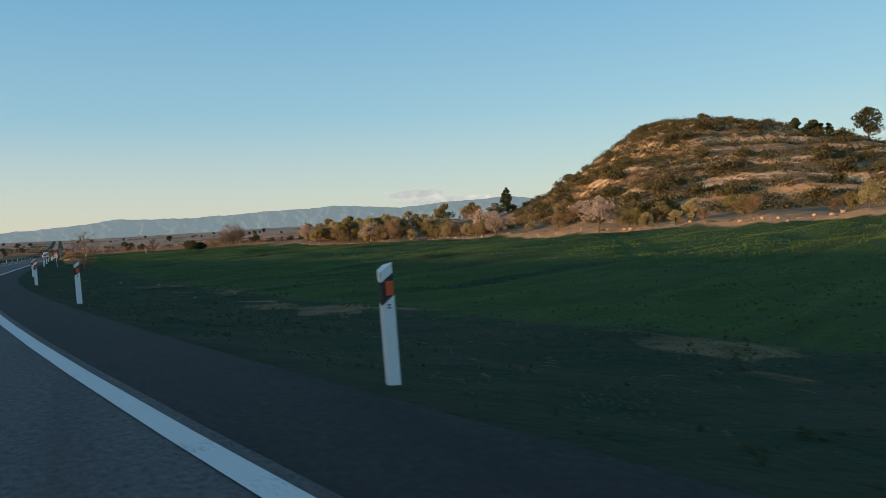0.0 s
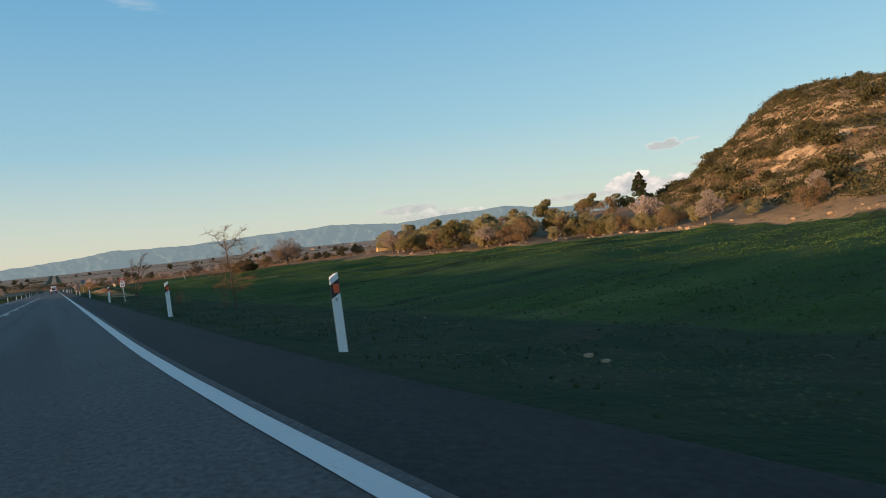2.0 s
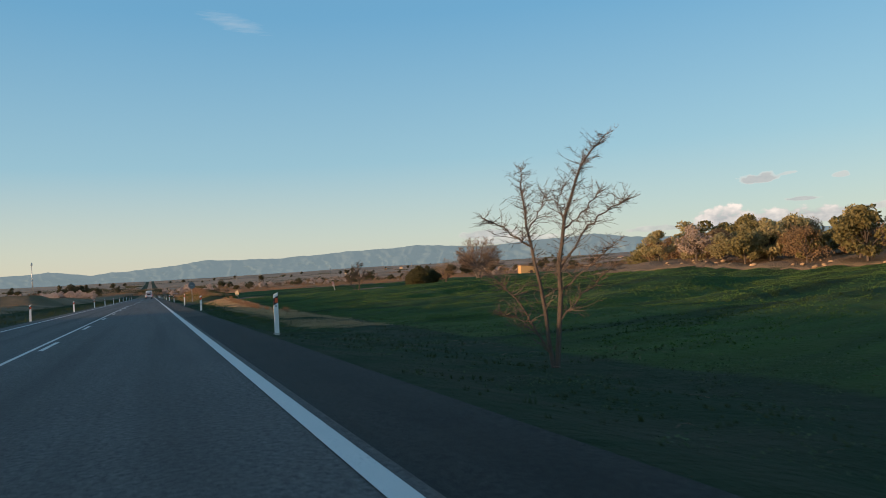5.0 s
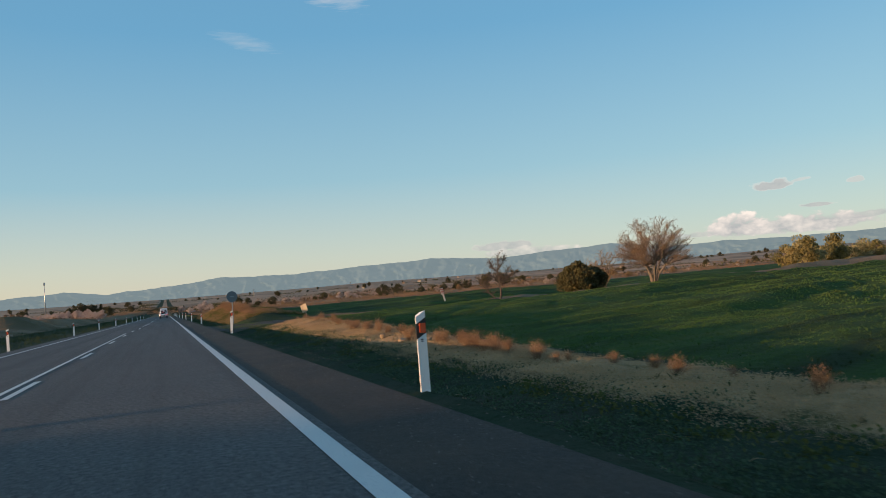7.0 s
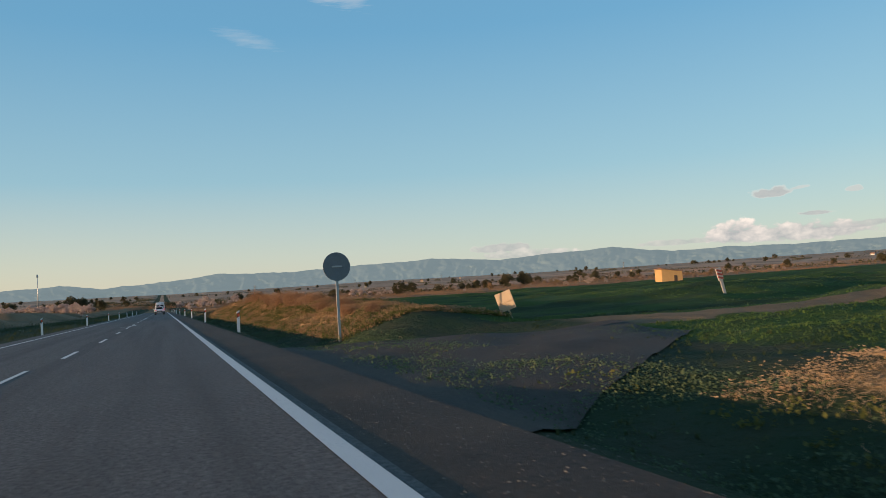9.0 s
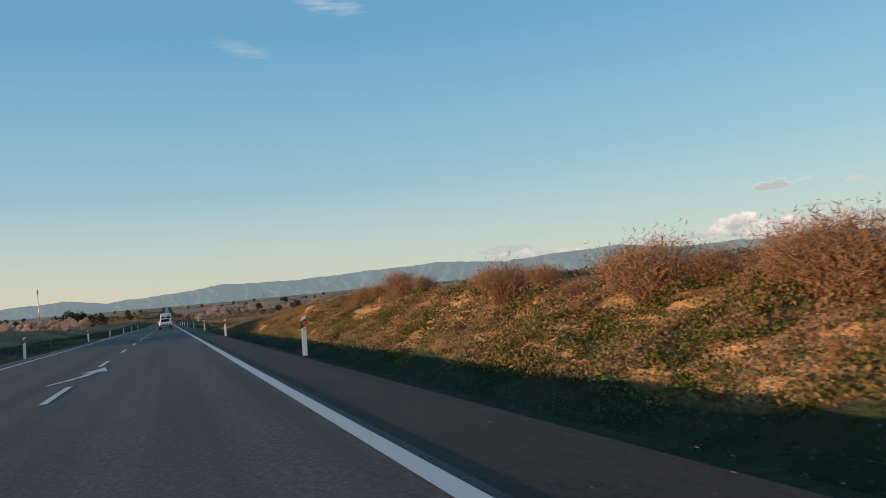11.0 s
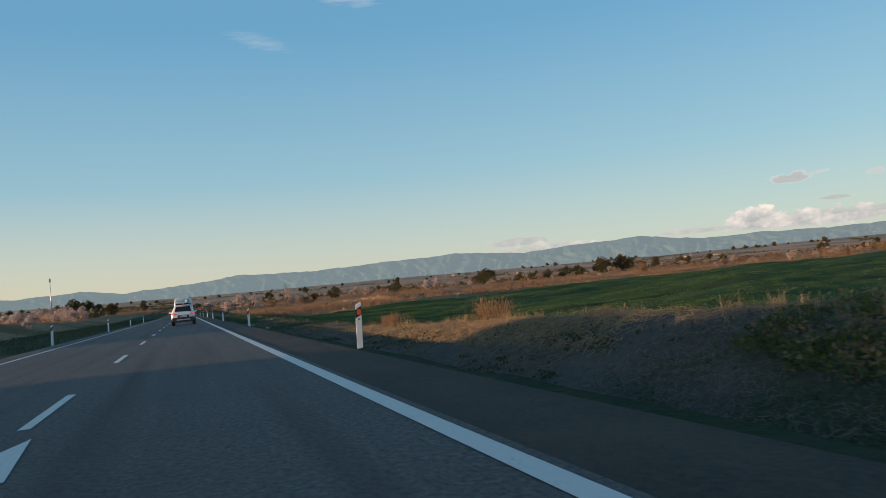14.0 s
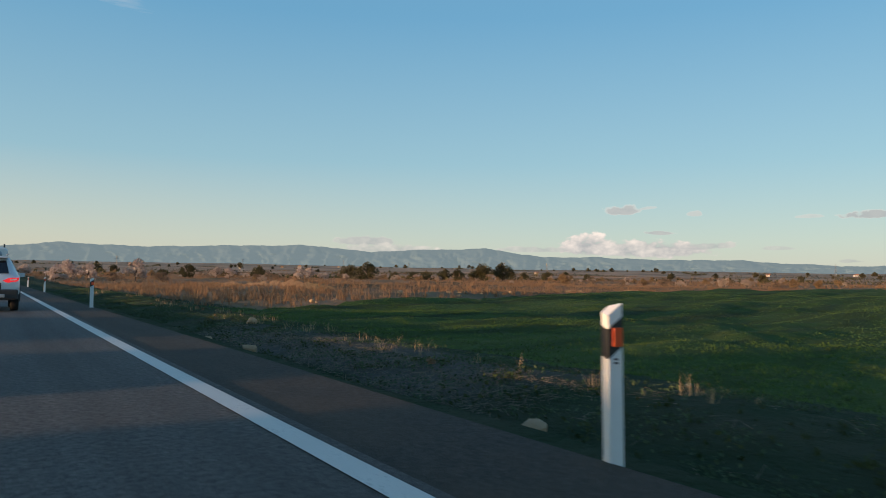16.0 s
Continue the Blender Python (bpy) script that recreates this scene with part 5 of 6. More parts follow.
blossom = [leafy_tree("almond_tree", 101 + k, 4.0, 4.6, M_BLOSSOM, "almond tree in pale pink blossom on the plain", 0.26, 900, 0.2, clumps=14) for k in range(3)]
spots = [(*at_az(a, d), s) for a, d, s in ((2.2, 330, 0.9), (2.9, 345, 1.0), (4.4, 330, 1.1), (8.6, 400, 0.9), (9.3, 410, 1.0), (12.8, 420, 1.1), (13.4, 430, 1.0), (14.0, 420, 0.7), (15.6, 450, 0.7), (1.5, 300, 0.8), (0.9, 380, 1.0), (2.6, 420, 1.2))]
for row in range(4):
    for k in range(22):
        spots.append((-26 - 3.2 * k - row * 3 + R.normal() * 0.8, 480 + 24 * row + 5.5 * k + R.normal() * 1.5, R.uniform(0.6, 0.95)))
for k in range(14):
    spots.append((-17 - R.uniform(0, 20), R.uniform(330, 480), R.uniform(0.35, 0.6)))
place(blossom, spots, R, "blossoming almond trees on the plain", 0.85, 1.15)

thicket = [leafy_tree("thicket_shrub", 141 + k, 3.2, 4.2, (M_BROWN, M_TWIG, M_PINK)[k], "bushy leafless brown shrub on the plain", 0.2, 900, 0.08, clumps=14, category="shrub") for k in range(3)]
spots = []
while len(spots) < 230:
    a, d = R.uniform(-3, 45), R.uniform(260, 900)
    x, y = at_az(a, d)
    if float(crop_mask(x, y)) > 0.1 or x < 9 or vnoise(x, y, 40, 55) < -0.1:
        continue
    spots.append((x, y, R.uniform(0.35, 0.9) * (0.7 + d / 1200)))
place(thicket, spots, R, "thickets on the plain", 0.85, 1.15)


def hedgerows():
    """Hedges and strips of scrub far out on the plain, too many to count."""
    rng = np.random.default_rng(151)
    c = []
    for k in range(110):
        a, d = rng.uniform(-13, 68), rng.uniform(480, 2300)
        x, y = at_az(a, d)
        way, length = rng.normal() * 0.35 + radians(rng.choice((0, 90)) - a), rng.uniform(30, 170)
        n = int(length * 2.2)
        t = rng.uniform(-0.5, 0.5, n) * length
        px, py = x + np.cos(way) * t + rng.normal(size=n) * 1.2, y + np.sin(way) * t + rng.normal(size=n) * 1.2
        c.append(np.stack([px, py, height(px, py) + rng.uniform(0, 1, n) ** 1.5 * rng.uniform(1.2, 4.0)], -1))
    s = Soup()
    s.cards(np.concatenate(c), 1.1, rng)
    tagged(new("hedgerow", s.mesh("hedgerow", [M_PLAINTREE])), "dark hedges and scrub strips far out on the plain", "hedge", kind="stuff")


hedgerows()


def house(x, y, w, d, h, turn, wall, roof, label):
    ob = empty_thing("house", pose(x, y, gz(x, y) - 0.3, 0, 0, turn), label, "house", "houses on the plain")
    part("wall", box("wall", (w, d, h), (0, 0, h / 2), wall), ob)
    part("roof", prism("roof", [(-w / 2 - 0.4, h), (w / 2 + 0.4, h), (0, h + w * 0.22)], d + 0.8, roof), ob, "clay tile roof")
    for k in range(3):
        part("window", box("window", (0.9, 0.06, 1.1), (-w / 3 + k * w / 3, -d / 2 - 0.02, h * 0.55), M_BLACK), ob, "dark window")


walls = [simple("house_wall_%s" % n, c, 0.9) for n, c in (("cream", (0.40, 0.34, 0.27)), ("white", (0.48, 0.45, 0.41)), ("ochre", (0.28, 0.21, 0.14)))]
tiles = simple("roof_tiles", (0.30, 0.15, 0.09), 0.85, vary=0.3)
for k in range(16):
    a, d = R.choice((8, 14, 19, 24, 28, 33, 38, 44, 50, 56)) + R.normal() * 2.0, R.uniform(900, 2300)
    if k < 4:
        a, d = (57.5, 60.0, 62.5, 55.5)[k], (520, 480, 470, 620)[k]
    house(*at_az(a, d), R.uniform(6, 10), R.uniform(5, 8), R.uniform(2.6, 3.8), R.uniform(-40, 40), walls[k % 3], tiles, ("low cream house", "low white house", "low ochre house")[k % 3] + " far off on the plain")

# ---- vehicles ----
M_CARPAINT = simple("white_car_paint", (0.68, 0.69, 0.70), 0.25, 0.1, vary=0.03)
M_GLASS = simple("tinted_glass", (0.012, 0.014, 0.017), 0.08, vary=0.1)
M_TYRE = simple("tyre_rubber", (0.018, 0.018, 0.018), 0.85)
M_TRIM = simple("dark_trim", (0.03, 0.031, 0.033), 0.6)
M_RED = simple("tail_light_red", (0.45, 0.015, 0.02), 0.2, emit=0.8)
M_SILVER = simple("silver_trim", (0.45, 0.45, 0.46), 0.35, 0.6)
M_GREY = simple("grey_livery", (0.32, 0.36, 0.42), 0.5)


def loft(name, stations, mat, ring):
    """A closed body through rings of points along y."""
    v, f = [], []
    n = None
    for st in stations:
        pts = ring(*st[1:])
        pts = pts + [(-x, z) for x, z in reversed(pts)]
        n = len(pts)
        v += [(x, st[0], z) for x, z in pts]
    for j in range(len(stations) - 1):
        f += [(j * n + k, j * n + (k + 1) % n, (j + 1) * n + (k + 1) % n, (j + 1) * n + k) for k in range(n)]
    f += [tuple(range(n - 1, -1, -1)), tuple(range((len(stations) - 1) * n, len(stations) * n))]
    bm = bmesh.new()
    vs = [bm.verts.new(p) for p in v]
    for q in f:
        bm.faces.new([vs[k] for k in q])
    bmesh.ops.recalc_face_normals(bm, faces=bm.faces)
    bmesh.ops.bevel(bm, geom=bm.edges[:], offset=0.02, segments=2, affect="EDGES", profile=0.5)
    return bm_mesh(name, bm, mat, smooth=True)


def wheel(parent, x, y, r, w=0.22):
    turn = pose(0, 0, 0, 0, 90, 0)
    hub = part("wheel", cyl("wheel", r * 0.66, r * 0.66, w * 0.8, (0, 0, 0), M_TRIM, 20, turn), parent, m=pose(x, y, r))
    bm = bmesh.new()
    prof = [(r * 0.64, -w / 2), (r * 0.95, -w / 2), (r, -w * 0.38), (r, w * 0.38), (r * 0.95, w / 2), (r * 0.64, w / 2)]
    rings = []
    for k in range(28):
        a = 2 * math.pi * k / 28
        rings.append([bm.verts.new((d, math.cos(a) * q, math.sin(a) * q)) for q, d in prof])
    for k in range(28):
        for j in range(5):
            bm.faces.new((rings[k][j], rings[k][j + 1], rings[(k + 1) % 28][j + 1], rings[(k + 1) % 28][j]))
    part("tyre", bm_mesh("tyre", bm, M_TYRE, True), hub)
    bm = bmesh.new()
    for k in range(5):
        g = bmesh.ops.create_cube(bm, size=1)["verts"]
        bmesh.ops.scale(bm, vec=(w * 0.9, 0.07, r * 0.6), verts=g)
        bmesh.ops.translate(bm, vec=(0, 0, r * 0.3), verts=g)
        bmesh.ops.rotate(bm, matrix=Matrix.Rotation(2 * math.pi * k / 5, 3, "X"), verts=g)
    part("rim", bm_mesh("rim", bm, M_SILVER), hub, "silver five-spoke rim")


def suv(x, y):
    car = empty_thing("car", pose(x, y, 0.006), "white compact sport utility vehicle with red tail lights on", "car")

    def ring(hw, zb, belt, rw, top):
        return [(hw * 0.86, zb), (hw * 0.99, zb + (belt - zb) * 0.3), (hw, zb + (belt - zb) * 0.7), (hw * 0.98, belt), (rw + (hw - rw) * 0.35, belt + (top - belt) * 0.6), (rw, top - 0.03 * (top - zb)), (rw * 0.6, top)]
    body = part("body", loft("body", [(-0.03, .80, .46, .80, .72, .93), (.06, .89, .40, .93, .76, 1.04), (.22, .92, .34, 1.02, .70, 1.26), (.48, .925, .32, 1.04, .64, 1.56), (.62, .925, .31, 1.04, .63, 1.62), (1.3, .93, .3, 1.02, .63, 1.66),
                                    (2.2, .93, .3, 1.0, .62, 1.65), (2.9, .93, .3, .98, .60, 1.46), (3.5, .925, .3, .97, .74, 1.06), (4.2, .90, .32, .86, .72, .95), (4.46, .78, .4, .7, .6, .80)], M_CARPAINT, ring), car, "white body shell")
    part("rear_window", mesh_of("rear_window", [(-.62, .10, 1.12), (.62, .10, 1.12), (.54, .385, 1.50), (-.54, .385, 1.50), (-.62, .2, 1.12), (.62, .2, 1.12), (.54, .46, 1.50), (-.54, .46, 1.50)],
                                [(0, 1, 2, 3), (5, 4, 7, 6), (1, 5, 6, 2), (4, 0, 3, 7), (3, 2, 6, 7), (4, 5, 1, 0)], M_GLASS), body, "dark tinted glass")
    part("spoiler", box("spoiler", (1.2, .26, .05), (0, .42, 1.595), M_CARPAINT, .015), body)
    part("brake_light", box("brake_light", (.34, .03, .035), (0, .285, 1.585), M_RED, .006), body, "lit high brake light")
    part("bumper", box("bumper", (1.74, .26, .30), (0, .04, .50), M_TRIM, .05), car, "dark plastic bumper")
    part("skid_plate", box("skid_plate", (1.05, .05, .10), (0, -.095, .46), M_SILVER, .02), car, "silver skid plate")
    part("plate_recess", box("plate_recess", (.86, .04, .2), (0, -.045, .74), M_TRIM, .015), car, "dark number plate recess")
    plate = part("number_plate", box("number_plate", (.52, .012, .11), (0, -.072, .74), M_WHITE, .003), car, "white number plate")
    for k in range(7):
        part("bar", box("bar", (.04, .004, .06), (-.2 + .066 * k, -.08, .74), M_BLACK), plate)
    for s in (-1, 1):
        lamp = part("tail_light", prism("tail_light", [(s * .46, .90), (s * .60, .84), (s * .86, .90), (s * .89, 1.0), (s * .62, .985)], .18, M_RED, pose(0, .055, 0)), car, "lit red tail light")
        part("lens", prism("lens", [(s * .66, .905), (s * .82, .925), (s * .82, .965), (s * .66, .95)], .02, M_WHITE, pose(0, -.042, 0)), lamp)
        part("roof_rail", box("roof_rail", (.035, 1.7, .035), (s * .58, 1.5, 1.70), M_SILVER, .01), car, "silver roof rail")
        part("side_window", mesh_of("side_window", [(s * .905, .75, 1.07), (s * .905, 2.95, 1.04), (s * .70, 2.55, 1.50), (s * .69, .95, 1.54)], [(0, 1, 2, 3)], M_GLASS), body)
        part("mirror", box("mirror", (.2, .12, .14), (s * 1.02, 2.75, 1.08), M_CARPAINT, .03), car)
        part("wheel_arch", prism("wheel_arch", [(.40 * math.cos(a), .36 + .40 * math.sin(a)) for a in np.linspace(-.2, math.pi + .2, 12)], .06, M_TRIM, pose(s * .915, .86, 0, 0, 0, 90)), car)
        for yy in (.86, 3.55):
            wheel(car, s * .80, yy, .345)


def van(x, y):
    v = empty_thing("van", pose(x, y, 0.006), "white high-roofed van with two rear windows", "van")

    def ring(hw, zb, belt, rw, top):
        return [(hw * 0.9, zb), (hw, zb + 0.2), (hw, belt), (rw + (hw - rw) * 0.4, belt + (top - belt) * 0.6), (rw, top - 0.12), (rw * 0.85, top)]
    body = part("body", loft("body", [(0.0, .97, .45, 1.3, .86, 2.55), (.06, 1.0, .4, 1.3, .88, 2.62), (2.0, 1.01, .38, 1.3, .88, 2.66), (4.2, 1.01, .38, 1.3, .88, 2.62), (4.7, 1.0, .38, 1.3, .8, 2.2), (5.2, .99, .38, 1.1, .8, 1.35), (5.75, .92, .42, .85, .7, 1.05)], M_CARPAINT, ring), v, "white panel body")
    for s in (-1, 1):
        win = part("rear_window", box("rear_window", (.62, .03, .58), (s * .42, -.012, 1.72), M_GLASS, .02), body, "dark rear window")
        part("frame", box("frame", (.68, .02, .64), (s * .42, -.004, 1.72), M_TRIM, .02), win)
        part("tail_light", box("tail_light", (.1, .06, .55), (s * .92, .0, 1.05), M_RED, .02), v, "red upright tail light")
        part("hinge", box("hinge", (.1, .03, .05), (s * .9, -.01, 1.45), M_TRIM, .01), v)
        part("mirror", box("mirror", (.16, .12, .3), (s * 1.14, 4.75, 1.35), M_TRIM, .03), v)
        for yy in (1.1, 4.6):
            wheel(v, s * .88, yy, .35)
    part("bumper", box("bumper", (1.9, .2, .2), (0, -.02, .5), M_TRIM, .04), v)
    part("door_gap", box("door_gap", (.015, .01, 1.75), (0, -.008, 1.55), M_TRIM), v)
    part("emblem", cyl("emblem", .2, .2, .012, (.42, -.008, 2.25), M_GREY, 20, pose(0, 0, 0, 90)), v, "round grey emblem")
    part("stripe", box("stripe", (.8, .012, .09), (-.35, -.008, 2.25), M_GREY), v, "grey livery stripe")
    part("marker", box("marker", (.08, .08, .2), (.72, .15, 2.72), M_TRIM, .02), v)
    plate = part("number_plate", box("number_plate", (.5, .012, .11), (-.1, -.125, .62), M_WHITE, .003), v)
    for k in range(7):
        part("bar", box("bar", (.04, .004, .06), (-.3 + .066 * k, -.134, .62), M_BLACK), plate)


suv(-1.95, 336.0)
van(-1.9, 358.5)

# ---- scrub, grass and crop ----


def tufts(name, xs, ys, hs, blades, width, mat, label, rng, lean=0.35, category="grass", zoff=0.0, plain=False):
    """Blades in tufts, one mesh for the lot."""
    n = len(xs)
    zs = height(xs, ys) + zoff
    bx, by, bz = np.repeat(xs, blades), np.repeat(ys, blades), np.repeat(zs, blades)
    h = np.repeat(hs, blades) * rng.uniform(0.55, 1.15, n * blades)
    a = rng.uniform(0, 2 * np.pi, n * blades)
    sp = np.abs(rng.normal(size=n * blades)) * lean * h
    jx, jy = rng.normal(size=n * blades) * 0.18 * h, rng.normal(size=n * blades) * 0.18 * h
    w = width * rng.uniform(0.6, 1.3, n * blades)
    px, py = -np.sin(a) * w / 2, np.cos(a) * w / 2
    b = np.stack([bx + jx, by + jy, bz - 0.02], -1)
    mid = b + np.stack([np.cos(a) * sp * 0.35, np.sin(a) * sp * 0.35, h * 0.62], -1)
    tip = b + np.stack([np.cos(a) * sp, np.sin(a) * sp, h], -1)
    side_v = np.stack([px, py, 0 * px], -1)
    v = np.stack([b - side_v, b + side_v, mid + side_v * 0.7, mid - side_v * 0.7, tip], 1).reshape(-1, 3)
    k = np.arange(n * blades) * 5
    if plain:
        v = np.stack([b - side_v, b + side_v, tip], 1).reshape(-1, 3)
        k = np.arange(n * blades) * 3
    f = np.stack([k, k + 1, k + 2], -1) if plain else np.concatenate([np.stack([k, k + 1, k + 2], -1), np.stack([k, k + 2, k + 3], -1), np.stack([k + 3, k + 2, k + 4], -1)])
    tagged(new(name, mesh_of(name, v, f, mat)), label, category, kind="stuff")


def scatter(n, rng, u0, u1, y0, y1, keep=None):
    ys = rng.uniform(y0, y1, n)
    us = rng.uniform(u0, u1, n)
    xs = us + edge_x(ys)
    if keep is not None:
        m = rng.uniform(size=n) < keep(us, xs, ys)
        xs, ys = xs[m], ys[m]
    return xs, ys


G = np.random.default_rng(8)


def leaf_clumps(name, xs, ys, radius, tall, per, leaf, mat, label, rng, category="weeds"):
    """Broad-leaved growth in low clumps, one mesh for the lot."""
    zs = height(xs, ys)
    k = per
    c = np.stack([np.repeat(v, k) for v in (xs, ys, zs)], -1)
    r = np.repeat(rng.uniform(0.5, 1.4, len(xs)), k)[:, None]
    c = c + rng.normal(size=c.shape) * (radius, radius, 0) * r + np.clip(np.abs(rng.normal(size=c.shape)), 0, 1.5) * (0, 0, tall) * r
    s = Soup()
    s.cards(c, leaf, rng)
    tagged(new(name, s.mesh(name, [mat])), label, category, kind="stuff")


patchy = lambda s, k: (lambda u, x, y: np.clip(0.5 + vnoise(x, y, s, k) * 1.4, 0.04, 1))


def stalks(name, xs, ys, lo, hi, width, mat, label, rng, lift=0.1, category="straw"):
    """Long dry stems lying criss-cross on the ground, one mesh for the lot."""
    n = len(xs)
    a, l = rng.uniform(0, 2 * np.pi, n), rng.uniform(lo, hi, n)
    bow, up = rng.normal(size=n) * 0.25, np.abs(rng.normal(size=n)) * lift
    w = width * rng.uniform(0.6, 1.4, n)
    rows = []
    for t in (0.0, 0.35, 0.7, 1.0):
        s, o = (t - 0.4) * l, bow * l * (t - 0.4) ** 2 * 2
        cx, cy = xs + np.cos(a) * s - np.sin(a) * o, ys + np.sin(a) * s + np.cos(a) * o
        cz = height(cx, cy) + 0.015 + up * math.sin(math.pi * (0.12 + 0.8 * t))
        tilt = rng.uniform(-1, 1, n)
        for e in (-1, 1):
            rows.append(np.stack([cx - np.sin(a) * w * e * 0.5, cy + np.cos(a) * w * e * 0.5, cz + tilt * w * e * 0.5], -1))
    v = np.stack(rows, 1).reshape(-1, 3)
    k = np.arange(n) * 8
    f = np.concatenate([np.stack([k + j, k + j + 1, k + j + 3, k + j + 2], -1) for j in (0, 2, 4)])
    tagged(new(name, mesh_of(name, v, f, mat)), label, category, kind="stuff")


x, y = scatter(30000, G, 1.8, 9.0, -5, 400, patchy(1.6, 41))
tufts("verge_grass", x, y, G.uniform(0.03, 0.10, len(x)), 6, 0.016, M_GRASS, "short rough green grass on the verge", G, lean=0.9)
x, y = scatter(2600, G, 2.0, 9.5, -5, 125, patchy(1.5, 40))
leaf_clumps("verge_weeds", x, y, 0.3, 0.03, 40, 0.02, M_LUSH, "low dark green weeds in clumps on the verge", G)
x, y = scatter(1800, G, 2.6, 9.0, -5, 125, patchy(3.5, 42))
stalks("dry_grass", x, y, 0.1, 0.3, 0.007, M_TWIG, "thin dry stems among the green verge", G, 0.06, "grass")
x, y = scatter(500, G, 2.2, 4.4, 128, 200, patchy(2.0, 39))
stalks("dry_grass", x, y, 0.08, 0.25, 0.006, M_STRAW, "few pale dry stems lying in the ditch", G, 0.05, "grass")
x, y = scatter(60000, G, 4.1, 6.9, 126, 184, patchy(1.2, 43))
stalks("dry_straw", x, y, 0.05, 0.15, 0.0045, M_STRAW, "dry straw lying on the low bank", G, 0.05)
x, y = scatter(6000, G, 4.2, 6.9, 126, 184, patchy(1.3, 35))
leaf_clumps("dry_straw", x, y, 0.18, 0.03, 36, 0.017, M_STRAW, "matted dry grass on the low bank", G, "straw")
x, y = scatter(60000, G, 2.5, 5.6, 273, 332, lambda u, x, y: patchy(1.3, 44)(u, x, y) * np.where(y < 312, 1, np.where((y > 316) & (u < 4.4), 0.5, 0.02)))
stalks("dry_straw", x, y, 0.08, 0.32, 0.0045, M_STALK, "tangled dry straw along the field's edge", G, 0.045)
x, y = scatter(16000, G, 3.5, 5.3, 281, 301, lambda u, x, y: np.clip(0.75 + 0.5 * vnoise(x, y, 0.9, 57), 0, 1) * np.interp(y, (281, 284, 294, 301), (0.2, 1, 0.8, 0.15)))
stalks("straw_windrow", x, y, 0.1, 0.42, 0.007, M_STRAW, "windrow of loose golden straw along the field's edge", G, 0.06)
x, y = scatter(1500, G, 4.2, 5.7, 276, 372, lambda u, x, y: patchy(1.2, 45)(u, x, y) * np.where(y < 298, 1, 0.22))
tufts("dry_weeds", x, y, G.uniform(0.10, 0.36, len(x)), 10, 0.007, M_STRAW, "standing dry weeds along the field's edge", G, lean=0.7)
x, y = scatter(30, G, 4.6, 5.6, 284.5, 301, patchy(1.2, 38))
tufts("dry_weeds", x, y, G.uniform(0.2, 0.6, len(x)), 26, 0.005, M_STRAW, "tall pale dry weeds along the field's edge", G, lean=0.7)
x, y = scatter(90, G, 6.0, 7.0, 243.8, 249.5, lambda u, x, y: np.exp(-((y - 245.6) / 1.6) ** 2) + 0.15)
tufts("dry_weeds", x, y, G.uniform(0.5, 1.15, len(x)), 12, 0.008, M_DRY, "tall thin dry weeds on the bank's crest", G, lean=0.4)
x, y = scatter(13000, G, 3.7, 9.0, 199, 279, patchy(1.1, 46))
x, y = x[:8200], y[:8200]
leaf_clumps("bank_weeds", x, y, 0.14, 0.065, 46, 0.038, M_BANKLEAF, "low green weeds on the earth bank", G)
x, y = scatter(9000, G, 3.6, 9.0, 199, 279, lambda u, x, y: np.clip(0.75 + 0.5 * vnoise(x, y, 1.7, 37), 0, 1))
x, y = x[:6500], y[:6500]
leaf_clumps("bank_weeds", x, y, 0.13, 0.10, 40, 0.035, M_BROWN, "low withered brown weeds on the earth bank", G)
x, y = scatter(14000, G, 1.95, 4.8, 124, 280, patchy(1.1, 61))
leaf_clumps("verge_weeds", x, y, 0.18, 0.03, 26, 0.022, M_LUSH, "low green weeds at the foot of the bank", G)
x, y = scatter(420, G, 3.5, 4.4, 128, 186, patchy(1.4, 62))
leaf_clumps("bank_weeds", x, y, 0.14, 0.05, 24, 0.035, M_BANKLEAF, "low green weeds on the low bank", G)
x, y = scatter(4500, G, 1.95, 6.0, 308, 385, patchy(1.1, 33))
leaf_clumps("verge_weeds", x, y, 0.18, 0.035, 26, 0.024, M_LUSH, "low green grass along the field's edge", G)
x, y = scatter(500, G, 2.3, 4.4, 276, 350, patchy(1.6, 36))
leaf_clumps("verge_weeds", x, y, 0.14, 0.06, 24, 0.035, M_GRASS, "green weeds growing through the straw", G)
x, y = scatter(9000, G, 3.8, 8.0, 200, 278, patchy(1.8, 47))
stalks("bank_scrub", x, y, 0.12, 0.45, 0.007, M_DRY, "dry stems lying on the earth bank", G, 0.12, "scrub")
keep = lambda u, x, y: crop_mask(x, y) * (1 - 0.85 * np.clip(rut(x, y), 0, 1)) * np.clip(0.6 + 0.2 * vnoise(x, y, 5, 48) + 0.6 * vnoise((0.94 * x + 0.34 * y) * 0.08, 0.94 * y - 0.34 * x, 2.2, 34), 0.12, 1)
x, y = scatter(90000, G, 5.6, 20.0, 262, 385, keep)
tufts("wheat", x, y, G.uniform(0.05, 0.10, len(x)), 4, 0.024, M_CROP, "young green wheat in the field", G, lean=0.8, category="crop", plain=True)
x, y = scatter(60000, G, 6.5, 22.0, 128, 200, keep)
tufts("wheat", x, y, G.uniform(0.05, 0.09, len(x)), 4, 0.024, M_CROP, "young green wheat beyond the low bank", G, lean=0.8, category="crop", plain=True)
